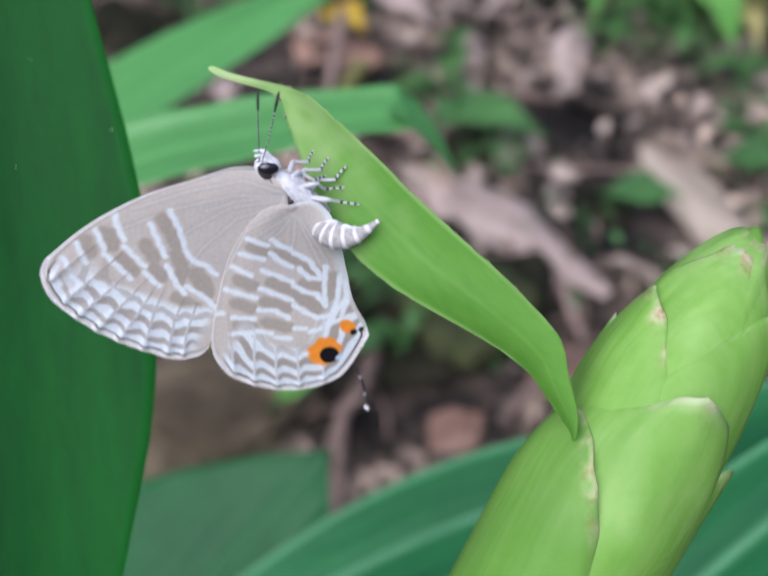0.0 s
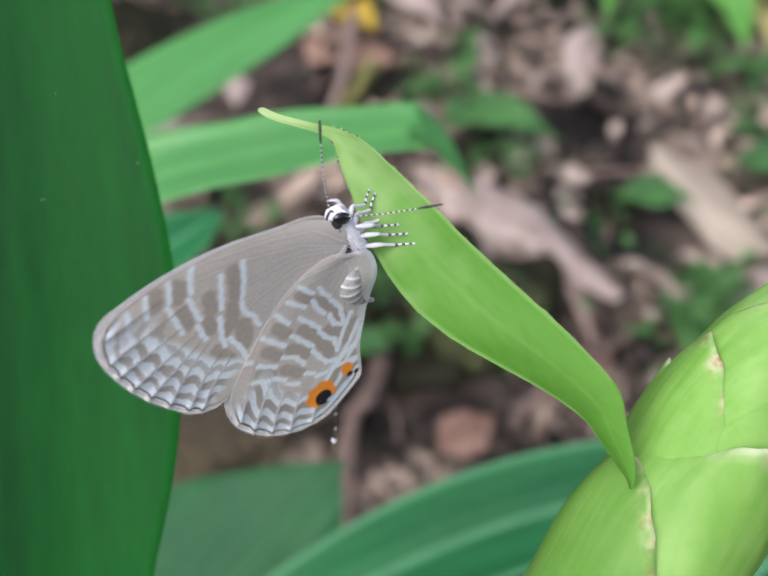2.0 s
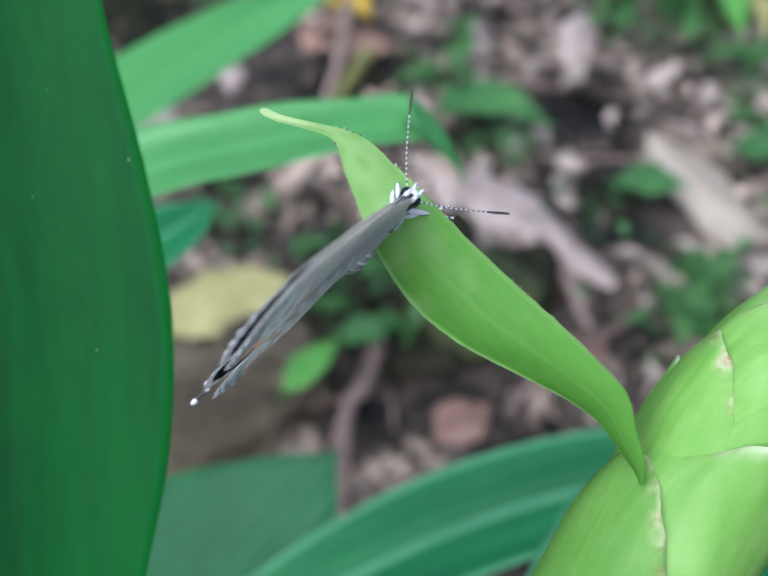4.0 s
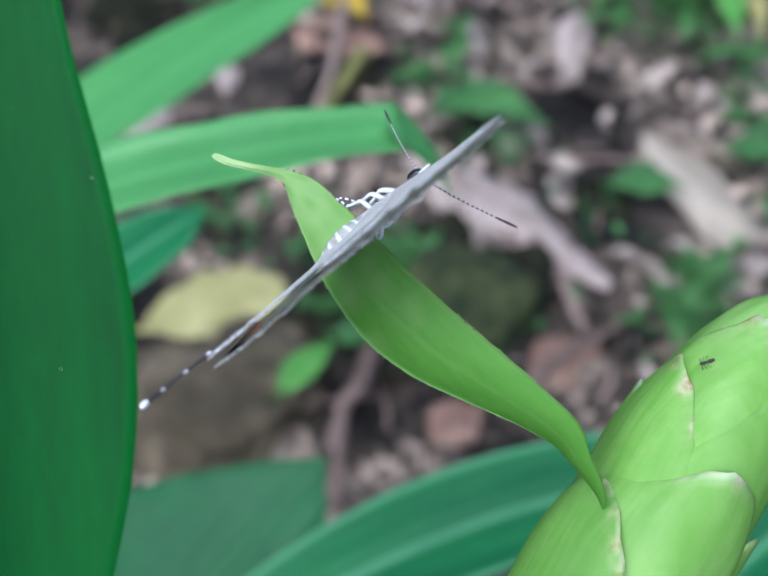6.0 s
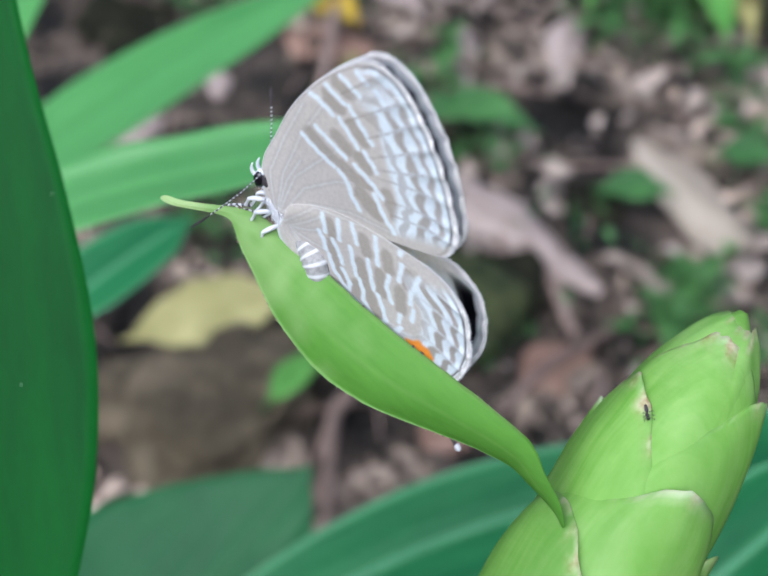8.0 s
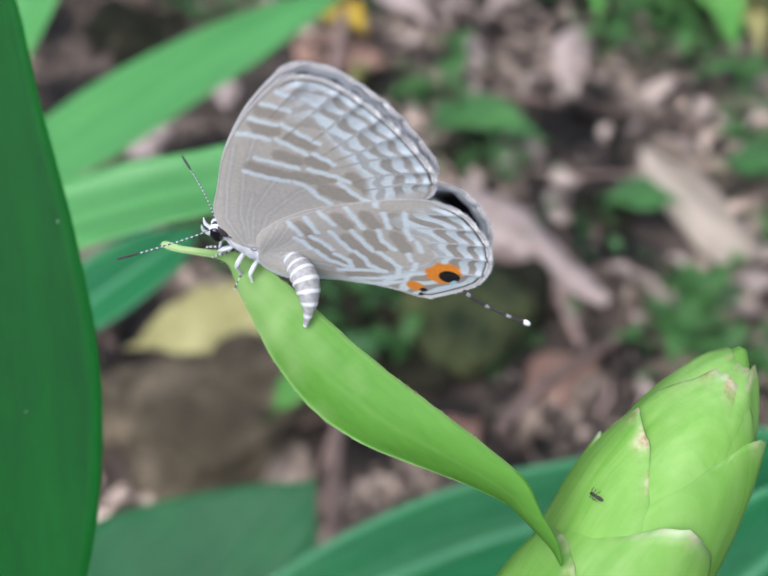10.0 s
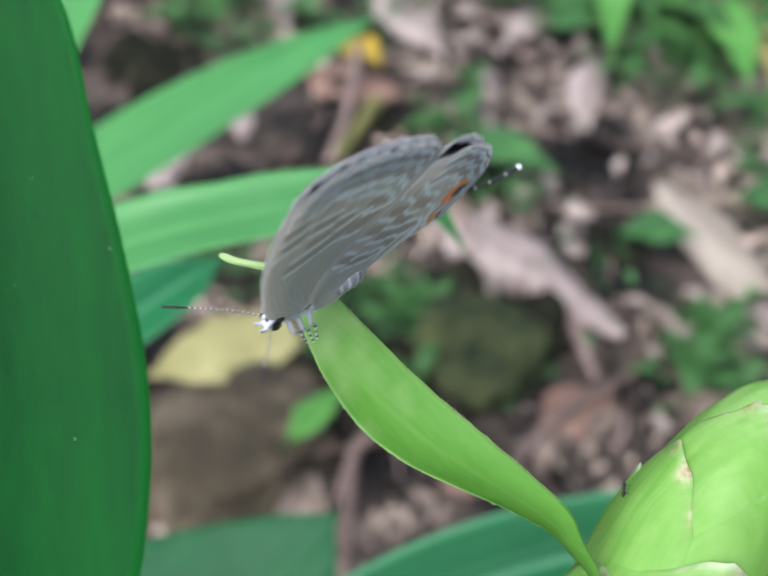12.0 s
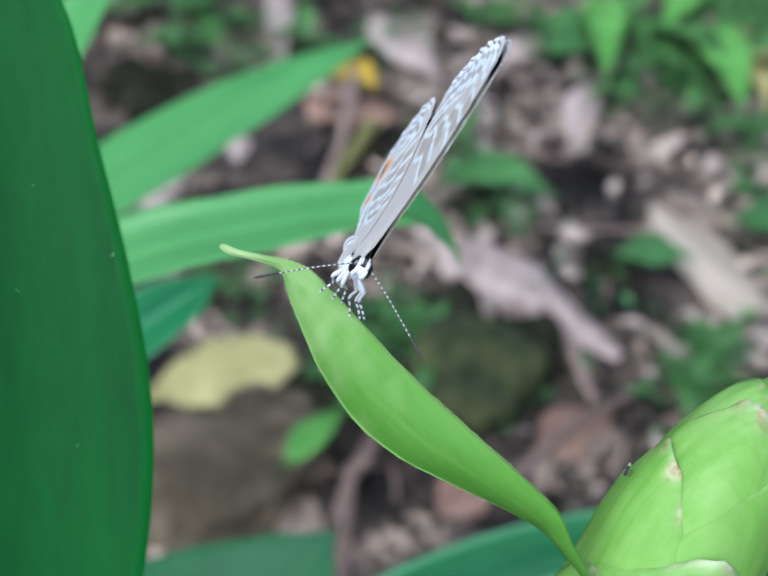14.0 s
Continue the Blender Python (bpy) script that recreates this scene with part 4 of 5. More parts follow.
# ---- forest floor ----
def fallen(name, start, end, width, material, label, lift=.012, **shape):
    s, e = Vector((*start, rise(*start) + lift)), Vector((*end, rise(*end) + lift))
    length = (e - s).length
    widths = shape.pop("widths", (.1, .7, 1, .95, .7, .35, .02))
    ob = new(name)
    ob.empty_display_size = .01
    ob.matrix_world = along(s, e, (0, -.25, 1))
    part("blade", blade(length, [w * width / 2 for w in widths], nu=26, nv=8, thick=.0012, wave=width * .12, **shape), material, ob)
    arch = shape.get("arch", 0)
    line = [(u * length, 0, arch * math.sin(math.pi * max(0, min(1, u))) * length + .0002) for u in np.linspace(-.04, .96, 20)]
    part("midrib", tube(bmesh.new(), line, [.0013 * (1.1 - k / 20) for k in range(20)], 6), material, ob)
    return tagged(ob, label, "fallen leaf")


fallen("dead_leaf", (0.038, 0.751), (0.173, 0.585), .060, M_DEAD_PALE, "large pale dry dead leaf on the soil", .008, arch=.02, cup=-.25, widths=(.35, .9, 1, .95, .8, .55, .3, .06), seed=21)
fallen("dead_leaf", (0.206, 1.040), (0.173, 0.914), .042, M_DEAD_PALE, "pale pinkish dead leaf on soil", .007, arch=.05, cup=-.3, seed=23)
fallen("dead_leaf", (-0.029, 1.233), (0.049, 1.039), .062, M_DEAD_PALE, "pale dry strap of dead leaf", .007, arch=.03, cup=-.2, seed=24)
fallen("dead_leaf", (0.176, 1.184), (0.111, 1.069), .046, M_DEAD_PALE, "pale pinkish dead leaf on soil", .007, arch=.05, cup=-.3, seed=25)
fallen("dead_leaf", (-0.234, 0.795), (-0.195, 0.848), .037, M_DEAD_PALE, "pale dry dead leaf on soil", .007, arch=.04, cup=-.3, seed=26)
fallen("dead_leaf", (-0.153, 1.313), (-0.124, 1.072), .034, M_DEAD_PALE, "pale dry strap of dead leaf", .007, arch=.03, seed=27)
fallen("dead_leaf", (-0.094, 0.999), (0.003, 0.957), .08, M_DEAD_BROWN, "brown curled dead leaf on soil", .008, arch=.06, cup=-.4, seed=28)
fallen("dead_leaf", (0.098, 0.503), (0.153, 0.532), .045, M_DEAD_BROWN, "reddish brown dead leaf on soil", .008, arch=.06, cup=-.3, seed=29)
fallen("dead_leaf", (-0.154, 0.930), (-0.150, 0.870), .024, M_DEAD_PALE, "small pale pinkish dead leaf on soil", .007, arch=.03, seed=30)
fallen("dead_leaf", (0.072, 0.982), (0.104, 0.978), .05, M_DEAD_PALE, "rounded pale pinkish dead leaf on soil", .007, arch=.03, widths=(.4, .9, 1, .95, .8, .3), seed=36)
fallen("dead_leaf", (0.030, 0.446), (0.066, 0.476), .035, M_DEAD_BROWN, "brown dead leaf on the soil", .007, arch=.06, seed=31)
for start, end, width, label in (
        ((0.243, 1.230), (0.217, 1.000), .046, "broad bright green leaf of a low plant"),
        ((0.345, 1.150), (0.345, 0.946), .060, "large green leaf arching over the forest floor"),
        ((0.384, 1.300), (0.300, 1.120), .06, "broad bright green leaf of a low plant"),
        ((0.237, 1.153), (0.163, 1.119), .05, "green leaf of a low plant above litter"),
        ((0.158, 1.076), (0.227, 1.089), .035, "green leaf of a low plant above litter"),
        ((0.181, 0.700), (0.238, 0.686), .034, "single broad green leaf lying over litter"),
        ((0.287, 0.746), (0.334, 0.735), .036, "single broad green leaf lying over litter"),
        ((0.050, 0.842), (0.142, 0.781), .044, "pointed green leaf low over the litter"),
        ((0.043, 0.804), (0.090, 0.838), .036, "short green leaf low over the litter"),
        ((-0.067, 0.464), (-0.033, 0.514), .022, "narrow bright green leaf over dark wet litter"),
        ((-0.035, 0.522), (0.000, 0.517), .024, "small green leaf over dark wet litter")):
    ob = fallen("low_leaf", start, end, width, M_BRIGHT if "bright" in label or "large" in label else M_LOW, label, .03, arch=.08, cup=.2, seed=int(width * 1000))
    ob["category"] = "leaf"
    back = ob.matrix_world.inverted()
    foot = ob.matrix_world.translation + Vector((.006, .012, 0))
    foot.z = rise(foot.x, foot.y) - .004
    part("stalk", tube(bmesh.new(), spline([(.002, 0, 0), (-.006, 0, -.001), back @ foot], 10), [.0013] * 10, 7), M_LOW, ob, "thin green leaf stalk")
fallen("dead_leaf", (0.392, 1.160), (0.371, 0.950), .048, M_YELLOW, "pale yellowish leaf among low green plants", .025, arch=.04, cup=.2, seed=34)
fallen("dead_leaf", (0.232, 0.800), (0.280, 0.645), .050, M_STRAP, "long greyish beige strap of dead leaf", .012, arch=.03, cup=-.3, widths=(.3, .7, .9, 1, 1, .9), seed=35)
fallen("yellow_leaf", (-0.170, 0.528), (-0.070, 0.574), .058, M_YELLOW, "fallen pale yellow leaf on soil", .024, arch=.01, cup=.1, widths=(.02, .45, .8, 1, .97, .75, .35), seed=32)
# Added dark leaf shapes: the shade in the hollow, put in as colour.
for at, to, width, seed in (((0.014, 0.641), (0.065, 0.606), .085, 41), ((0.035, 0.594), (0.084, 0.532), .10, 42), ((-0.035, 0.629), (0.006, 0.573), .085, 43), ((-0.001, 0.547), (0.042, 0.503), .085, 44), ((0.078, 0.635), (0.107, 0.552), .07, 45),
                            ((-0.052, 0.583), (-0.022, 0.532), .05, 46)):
    fallen("shade_patch", at, to, width, M_SHADE_PATCH, "near-black leaf shape standing in for shade in a hollow", .012, arch=.04, cup=.15, widths=(.2, .7, 1, 1, .8, .5, .1), seed=seed)
# More of them, for shaded foliage and gaps farther off.
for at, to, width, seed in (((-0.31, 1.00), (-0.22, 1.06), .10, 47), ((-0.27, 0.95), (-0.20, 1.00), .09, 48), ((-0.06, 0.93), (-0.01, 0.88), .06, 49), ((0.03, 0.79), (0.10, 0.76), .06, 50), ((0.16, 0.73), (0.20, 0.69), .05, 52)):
    fallen("shade_patch", at, to, width, M_SHADE_PATCH, "near-black leaf shape standing in for shade on the soil", .006, arch=.03, cup=.1, widths=(.2, .7, 1, 1, .8, .5, .1), seed=seed)
fallen("yellow_leaf", (-0.063, 1.078), (-0.019, 1.020), .042, M_OCHRE, "small ochre yellow fallen leaf", .007, arch=.08, cup=.3, seed=33)


def stone(name, x, y, size, material, label, seed):
    bm = bmesh.new()
    bmesh.ops.create_icosphere(bm, subdivisions=5, radius=1)
    for v in bm.verts:
        k = 1 + .3 * noise.noise(v.co * 1.4 + Vector((seed, 0, 0))) + .12 * noise.noise(v.co * 4 + Vector((0, seed, 0))) + .04 * noise.noise(v.co * 12 + Vector((0, seed, 0)))
        v.co = Vector((v.co.x * size[0], v.co.y * size[1], v.co.z * size[2])) * k
    ob = finish(name, bm, material)
    ob.matrix_world = pose(x, y, rise(x, y) + size[2] * .05, 0, 0, seed * 37)
    return tagged(ob, label, "stone")


stone("stone", *(-0.102, 0.480), (.075, .06, .035), M_STONE, "smooth earthy brown stone half sunk in the soil", 2)
stone("stone", *(0.060, 0.578), (.06, .05, .04), M_MOSS, "round stone covered with olive moss", 3)
stone("stone", *(-0.165, 0.490), (.05, .04, .02), M_STONE, "earthy brown stone sunk in soil", 5)


def twig(points, radius, label, bark=M_TWIG):
    line = spline([(*p, rise(*p) + radius * 1.2 + z) for p, z in points], 24)
    bm = tube(bmesh.new(), line, [radius * (1 - .5 * i / 24) * (1 + .12 * noise.noise(Vector((i, radius * 900, 0)))) for i in range(24)], 9)
    return tagged(finish("twig", bm, bark), label, "twig")


twig([((-0.008, 0.522), .01), ((-0.016, 0.480), .012), ((-0.027, 0.459), .01), ((-0.027, 0.365), .006)], .007, "dull brown twig on the soil", M_DIM_TWIG)
twig([((0.123, 0.629), .005), ((0.131, 0.578), .012), ((0.135, 0.552), .01), ((0.149, 0.532), .004)], .004, "thin bent dry twig on soil")
twig([((0.075, 0.459), .01), ((0.112, 0.503), .012), ((0.165, 0.542), .012)], .005, "dry reddish twig on the soil", M_DIM_TWIG)
twig([((-0.022, 0.925), .012), ((-0.036, 0.880), .012), ((-0.055, 0.830), .006)], .008, "greenish brown leaf stalk on the soil", M_STALK)
twig([((0.115, 0.649), .008), ((0.130, 0.610), .010), ((0.136, 0.591), .008), ((0.139, 0.537), .002)], .0036, "thin pale rootlet on the soil")
twig([((0.094, 0.655), .008), ((0.104, 0.615), .008), ((0.103, 0.585), .002)], .004, "thin pale rootlet on the soil")
twig([((-0.043, 1.021), .02), ((-0.049, 0.898), .02), ((-0.064, 0.819), .01)], .006, "brown twig leaning over litter")


BARE = (((-0.016, 0.583), .055, .07), ((0.005, 0.517), .05, .05), ((-0.103, 0.489), .085, .10), ((0.048, 0.562), .07, .075), ((-0.057, 0.552), .05, .07), ((-0.191, 0.967), .10, .12), ((0.217, 0.685), .05, .04))


def litter(name, material, label, count, seed, low, high, sizes, lift):
    """Loose dead leaves and crumbs that cover the soil between two corners, as one stuff."""
    rnd = random.Random(seed)
    verts, faces = [], []
    for k in range(count):
        x, y = rnd.uniform(low[0], high[0]), rnd.uniform(low[1], high[1])
        if any(((x - cx) / rx) ** 2 + ((y - cy) / ry) ** 2 < 1 for (cx, cy), rx, ry in BARE) and rnd.random() < .93:
            continue
        size = rnd.uniform(sizes[0], sizes[1]) if rnd.random() < .75 else rnd.uniform(sizes[1], sizes[2])
        w = size * rnd.uniform(.25, .6)
        m = pose(x, y, rise(x, y) + rnd.uniform(.001, lift), rnd.gauss(0, 24), rnd.gauss(0, 24), rnd.uniform(0, 360))
        base = len(verts)
        bend = rnd.uniform(-.5, .5) * size
        for i in range(6):
            u = i / 5
            half = w / 2 * math.sin(math.pi * (.06 + .88 * u)) ** .7
            for v in (-1, 0, 1):
                verts.append(m @ Vector(((u - .5) * size, v * half, bend * (u - .5) ** 2 * 2 + abs(v) * half * .35)))
        for i in range(5):
            for j in range(2):
                a = base + i * 3 + j
                faces.append((a, a + 3, a + 4, a + 1))
    mesh = bpy.data.meshes.new(name)
    mesh.from_pydata(verts, [], faces)
    mesh.materials.append(material)
    return tagged(new(name, mesh), label, "leaf litter", kind="stuff")


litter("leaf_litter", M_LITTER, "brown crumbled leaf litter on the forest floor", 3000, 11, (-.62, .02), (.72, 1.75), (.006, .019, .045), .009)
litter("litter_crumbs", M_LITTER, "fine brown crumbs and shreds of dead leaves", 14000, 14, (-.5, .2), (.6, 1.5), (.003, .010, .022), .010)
litter("pale_litter", M_PALE_LITTER, "paler dry leaf scraps strewn over the litter", 900, 12, (.02, .5), (.62, 1.5), (.008, .026, .05), .010)
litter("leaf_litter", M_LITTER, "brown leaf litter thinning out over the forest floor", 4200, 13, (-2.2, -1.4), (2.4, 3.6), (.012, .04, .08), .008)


def sticks():
    """Thin straws and leaf stalks strewn over the litter."""
    rnd = random.Random(31)
    bm = bmesh.new()
    for k in range(260):
        x, y, a, n = rnd.uniform(-.6, .7), rnd.uniform(.05, 1.7), rnd.uniform(0, math.tau), rnd.uniform(.02, .09)
        d = Vector((math.cos(a), math.sin(a), 0))
        c = Vector((x, y, rise(x, y) + .006))
        bend = Vector((-d.y, d.x, .3)) * rnd.uniform(-.15, .15) * n
        w = rnd.uniform(.0006, .0022)
        tube(bm, [c - d * n / 2, c + bend, c + d * n / 2 + Vector((0, 0, rnd.uniform(0, .012)))], [w, w, w * .6], 5)
    return tagged(finish("straw_litter", bm, M_TWIG), "thin dry straws and stalks strewn over litter", "leaf litter", kind="stuff")


sticks()


def weeds():
    """Tiny leaves of moss and weeds in loose patches over the litter."""
    rnd = random.Random(57)
    verts, faces = [], []
    for cx, cy, spread, count in ((.227, .60, .03, 70), (.205, .555, .03, 60), (.25, .53, .03, 50), (.343, .871, .03, 50), (.01, .60, .03, 70), (-.006, .637, .025, 50), (.30, 1.00, .06, 140), (.27, 1.07, .06, 150),
                                  (.36, 1.06, .06, 120), (.27, 1.16, .07, 130), (.18, 1.13, .05, 90), (-.21, 1.13, .06, 110), (-.16, 1.08, .05, 70), (-.12, .67, .03, 50), (.05, .90, .04, 60), (.09, .78, .03, 50),
                                  (.32, .77, .03, 50), (-.05, .62, .03, 40), (.0, 1.15, .06, 80), (.07, .57, .04, 70), (.16, .66, .03, 20)):
        for k in range(count):
            x, y = cx + rnd.gauss(0, spread * .6), cy + rnd.gauss(0, spread * .6)
            n = rnd.uniform(.004, .016)
            m = pose(x, y, rise(x, y) + rnd.uniform(.004, .028), rnd.gauss(0, 22), rnd.gauss(0, 22), rnd.uniform(0, 360))
            base = len(verts)
            for u, half in ((0, .04), (.35, .26), (.7, .2), (1, .01)):
                for v in (-1, 0, 1):
                    verts.append(m @ Vector((u * n, v * half * n, (abs(v) * half * .4 - .25 * u * u) * n)))
            for i in range(3):
                for j in range(2):
                    a = base + i * 3 + j
                    faces.append((a, a + 3, a + 4, a + 1))
    mesh = bpy.data.meshes.new("weeds")
    mesh.from_pydata(verts, [], faces)
    mesh.materials.append(M_LOW)
    return tagged(new("weeds", mesh), "tiny green weeds in patches over leaf litter", "weeds", kind="stuff")


weeds()


def seedling(x, y, leaves, size, turn, label, seed, lift=.03):
    """A low plant: a stem, and leaves on short stalks round it."""
    rnd = random.Random(seed)
    plant = new("seedling")
    plant.empty_display_size = .01
    plant.matrix_world = pose(x, y, rise(x, y), 0, 0, turn)
    tagged(plant, label, "plant", "low green plants")
    part("stem", tube(bmesh.new(), [(0, 0, -.004), (.002, 0, lift * .5), (0, .001, lift)], [.0016, .0014, .001], 7), M_SEEDLING, plant)
    for k in range(leaves):
        a = math.tau * k / leaves + rnd.uniform(-.8, .8)
        s = size * rnd.uniform(.4, 1.05)
        out = Vector((math.cos(a), math.sin(a), rnd.uniform(-.15, .7)))
        st = Vector((0, 0, lift * rnd.uniform(.6, 1)))
        leaf = part("leaf", blade(s, [w * s * .24 for w in (.1, .75, 1, .85, .5, .03)], arch=.08, sag=.15, fold=.2, wave=s * .03, nu=14, nv=6, thick=.0006, seed=seed + k), M_SEEDLING, plant)
        leaf.matrix_local = along(st, st + out * s, (0, 0, 1))
    return plant


for k, (at, leaves, size, turn, label) in enumerate((
        ((0.085, 0.826), 4, .045, 10, "low green plant with pointed leaves"),
        ((0.028, 0.606), 5, .045, 40, "small green seedling among dead leaves"),
        ((-0.046, 0.552), 4, .026, 60, "small green seedling beside the wet hollow"),
        ((0.016, 0.534), 4, .04, 20, "small green seedling among dead leaves"),
        ((0.230, 0.583), 5, .04, 0, "small green seedling by dry twigs"),
        ((0.236, 0.522), 5, .04, 30, "small green seedling among dead leaves"),
        ((0.292, 1.043), 6, .07, 15, "leafy green plant on the forest floor"),
        ((0.381, 1.067), 6, .10, 50, "leafy green plant on the forest floor"),
        ((0.254, 1.168), 5, .10, 70, "tall green plant with drooping leaves"),
        ((0.380, 1.196), 7, .10, 5, "leafy green plant on the forest floor"),
        ((0.189, 1.103), 5, .06, 35, "small green plant on the forest floor"),
        ((0.073, 0.967), 4, .05, 15, "small green seedling among dead leaves"),
        ((0.054, 0.889), 4, .06, 55, "small green seedling among dead leaves"),
        ((-0.246, 1.091), 6, .06, 25, "small green plant in the shade"),
        ((-0.170, 1.142), 6, .07, 65, "small green plant in the shade"),
        ((-0.100, 1.103), 5, .06, 0, "small green plant in the shade"),
        ((-0.309, 1.196), 6, .09, 20, "leafy green plant in the shade"),
        ((-0.135, 0.706), 4, .035, 10, "small green seedling among dead leaves"),
        ((-0.142, 0.666), 4, .03, 33, "small green seedling among dead leaves"),
        ((0.325, 0.779), 4, .05, 12, "small green plant on the forest floor"),
        ((0.353, 0.917), 4, .05, 75, "small green seedling among dead leaves"),
        ((0.100, 1.168), 5, .07, 75, "small green plant on the forest floor"),
        ((-0.001, 0.606), 4, .035, 5, "small green seedling among dead leaves"),
        ((0.286, 1.129), 7, .12, 35, "leafy bright green plant on the forest floor"),
        ((0.316, 1.010), 5, .05, 62, "leafy green plant on the forest floor"),
        ((0.438, 1.155), 6, .13, 20, "tall leafy green plant on the forest floor"),
        ((0.208, 0.552), 5, .05, 48, "small green seedling among dead leaves"),
        ((0.230, 0.988), 4, .04, 12, "small green plant on the forest floor"),
        ((0.156, 1.155), 5, .08, 30, "small green plant on the forest floor"),
        ((-0.234, 1.196), 7, .08, 70, "leafy green plant in the shade"),
        ((0.301, 0.672), 4, .045, 30, "small green plant on the forest floor"),
        )):
    seedling(*at, leaves, size, turn, label, 100 + k)


# ---- small fly on the bud ----
gnat = new("small_fly")
gnat.empty_display_size = .001
tagged(gnat, "tiny dark fly walking on the bud", "fly")
part("abdomen", ellipsoid(bmesh.new(), (-.00045, 0, .00025), (.0004, .00017, .00015), None, 12, 8), M_DARK, gnat)
part("thorax", ellipsoid(bmesh.new(), (.0001, 0, .0003), (.0002, .00015, .00015), None, 12, 8), M_DARK, gnat)
part("head", ellipsoid(bmesh.new(), (.00042, 0, .00028), (.00012, .00014, .00012), None, 12, 8), M_EYE, gnat)
for side in (1, -1):
    for x in (.00028, .0001, -.0001):
        part("leg", tube(bmesh.new(), [(x, side * .0001, .00025), (x * 1.4, side * .0003, .0004), (x * 2.0, side * .0005, 0)], [.00003, .00003, .00002], 5), M_DARK, gnat)


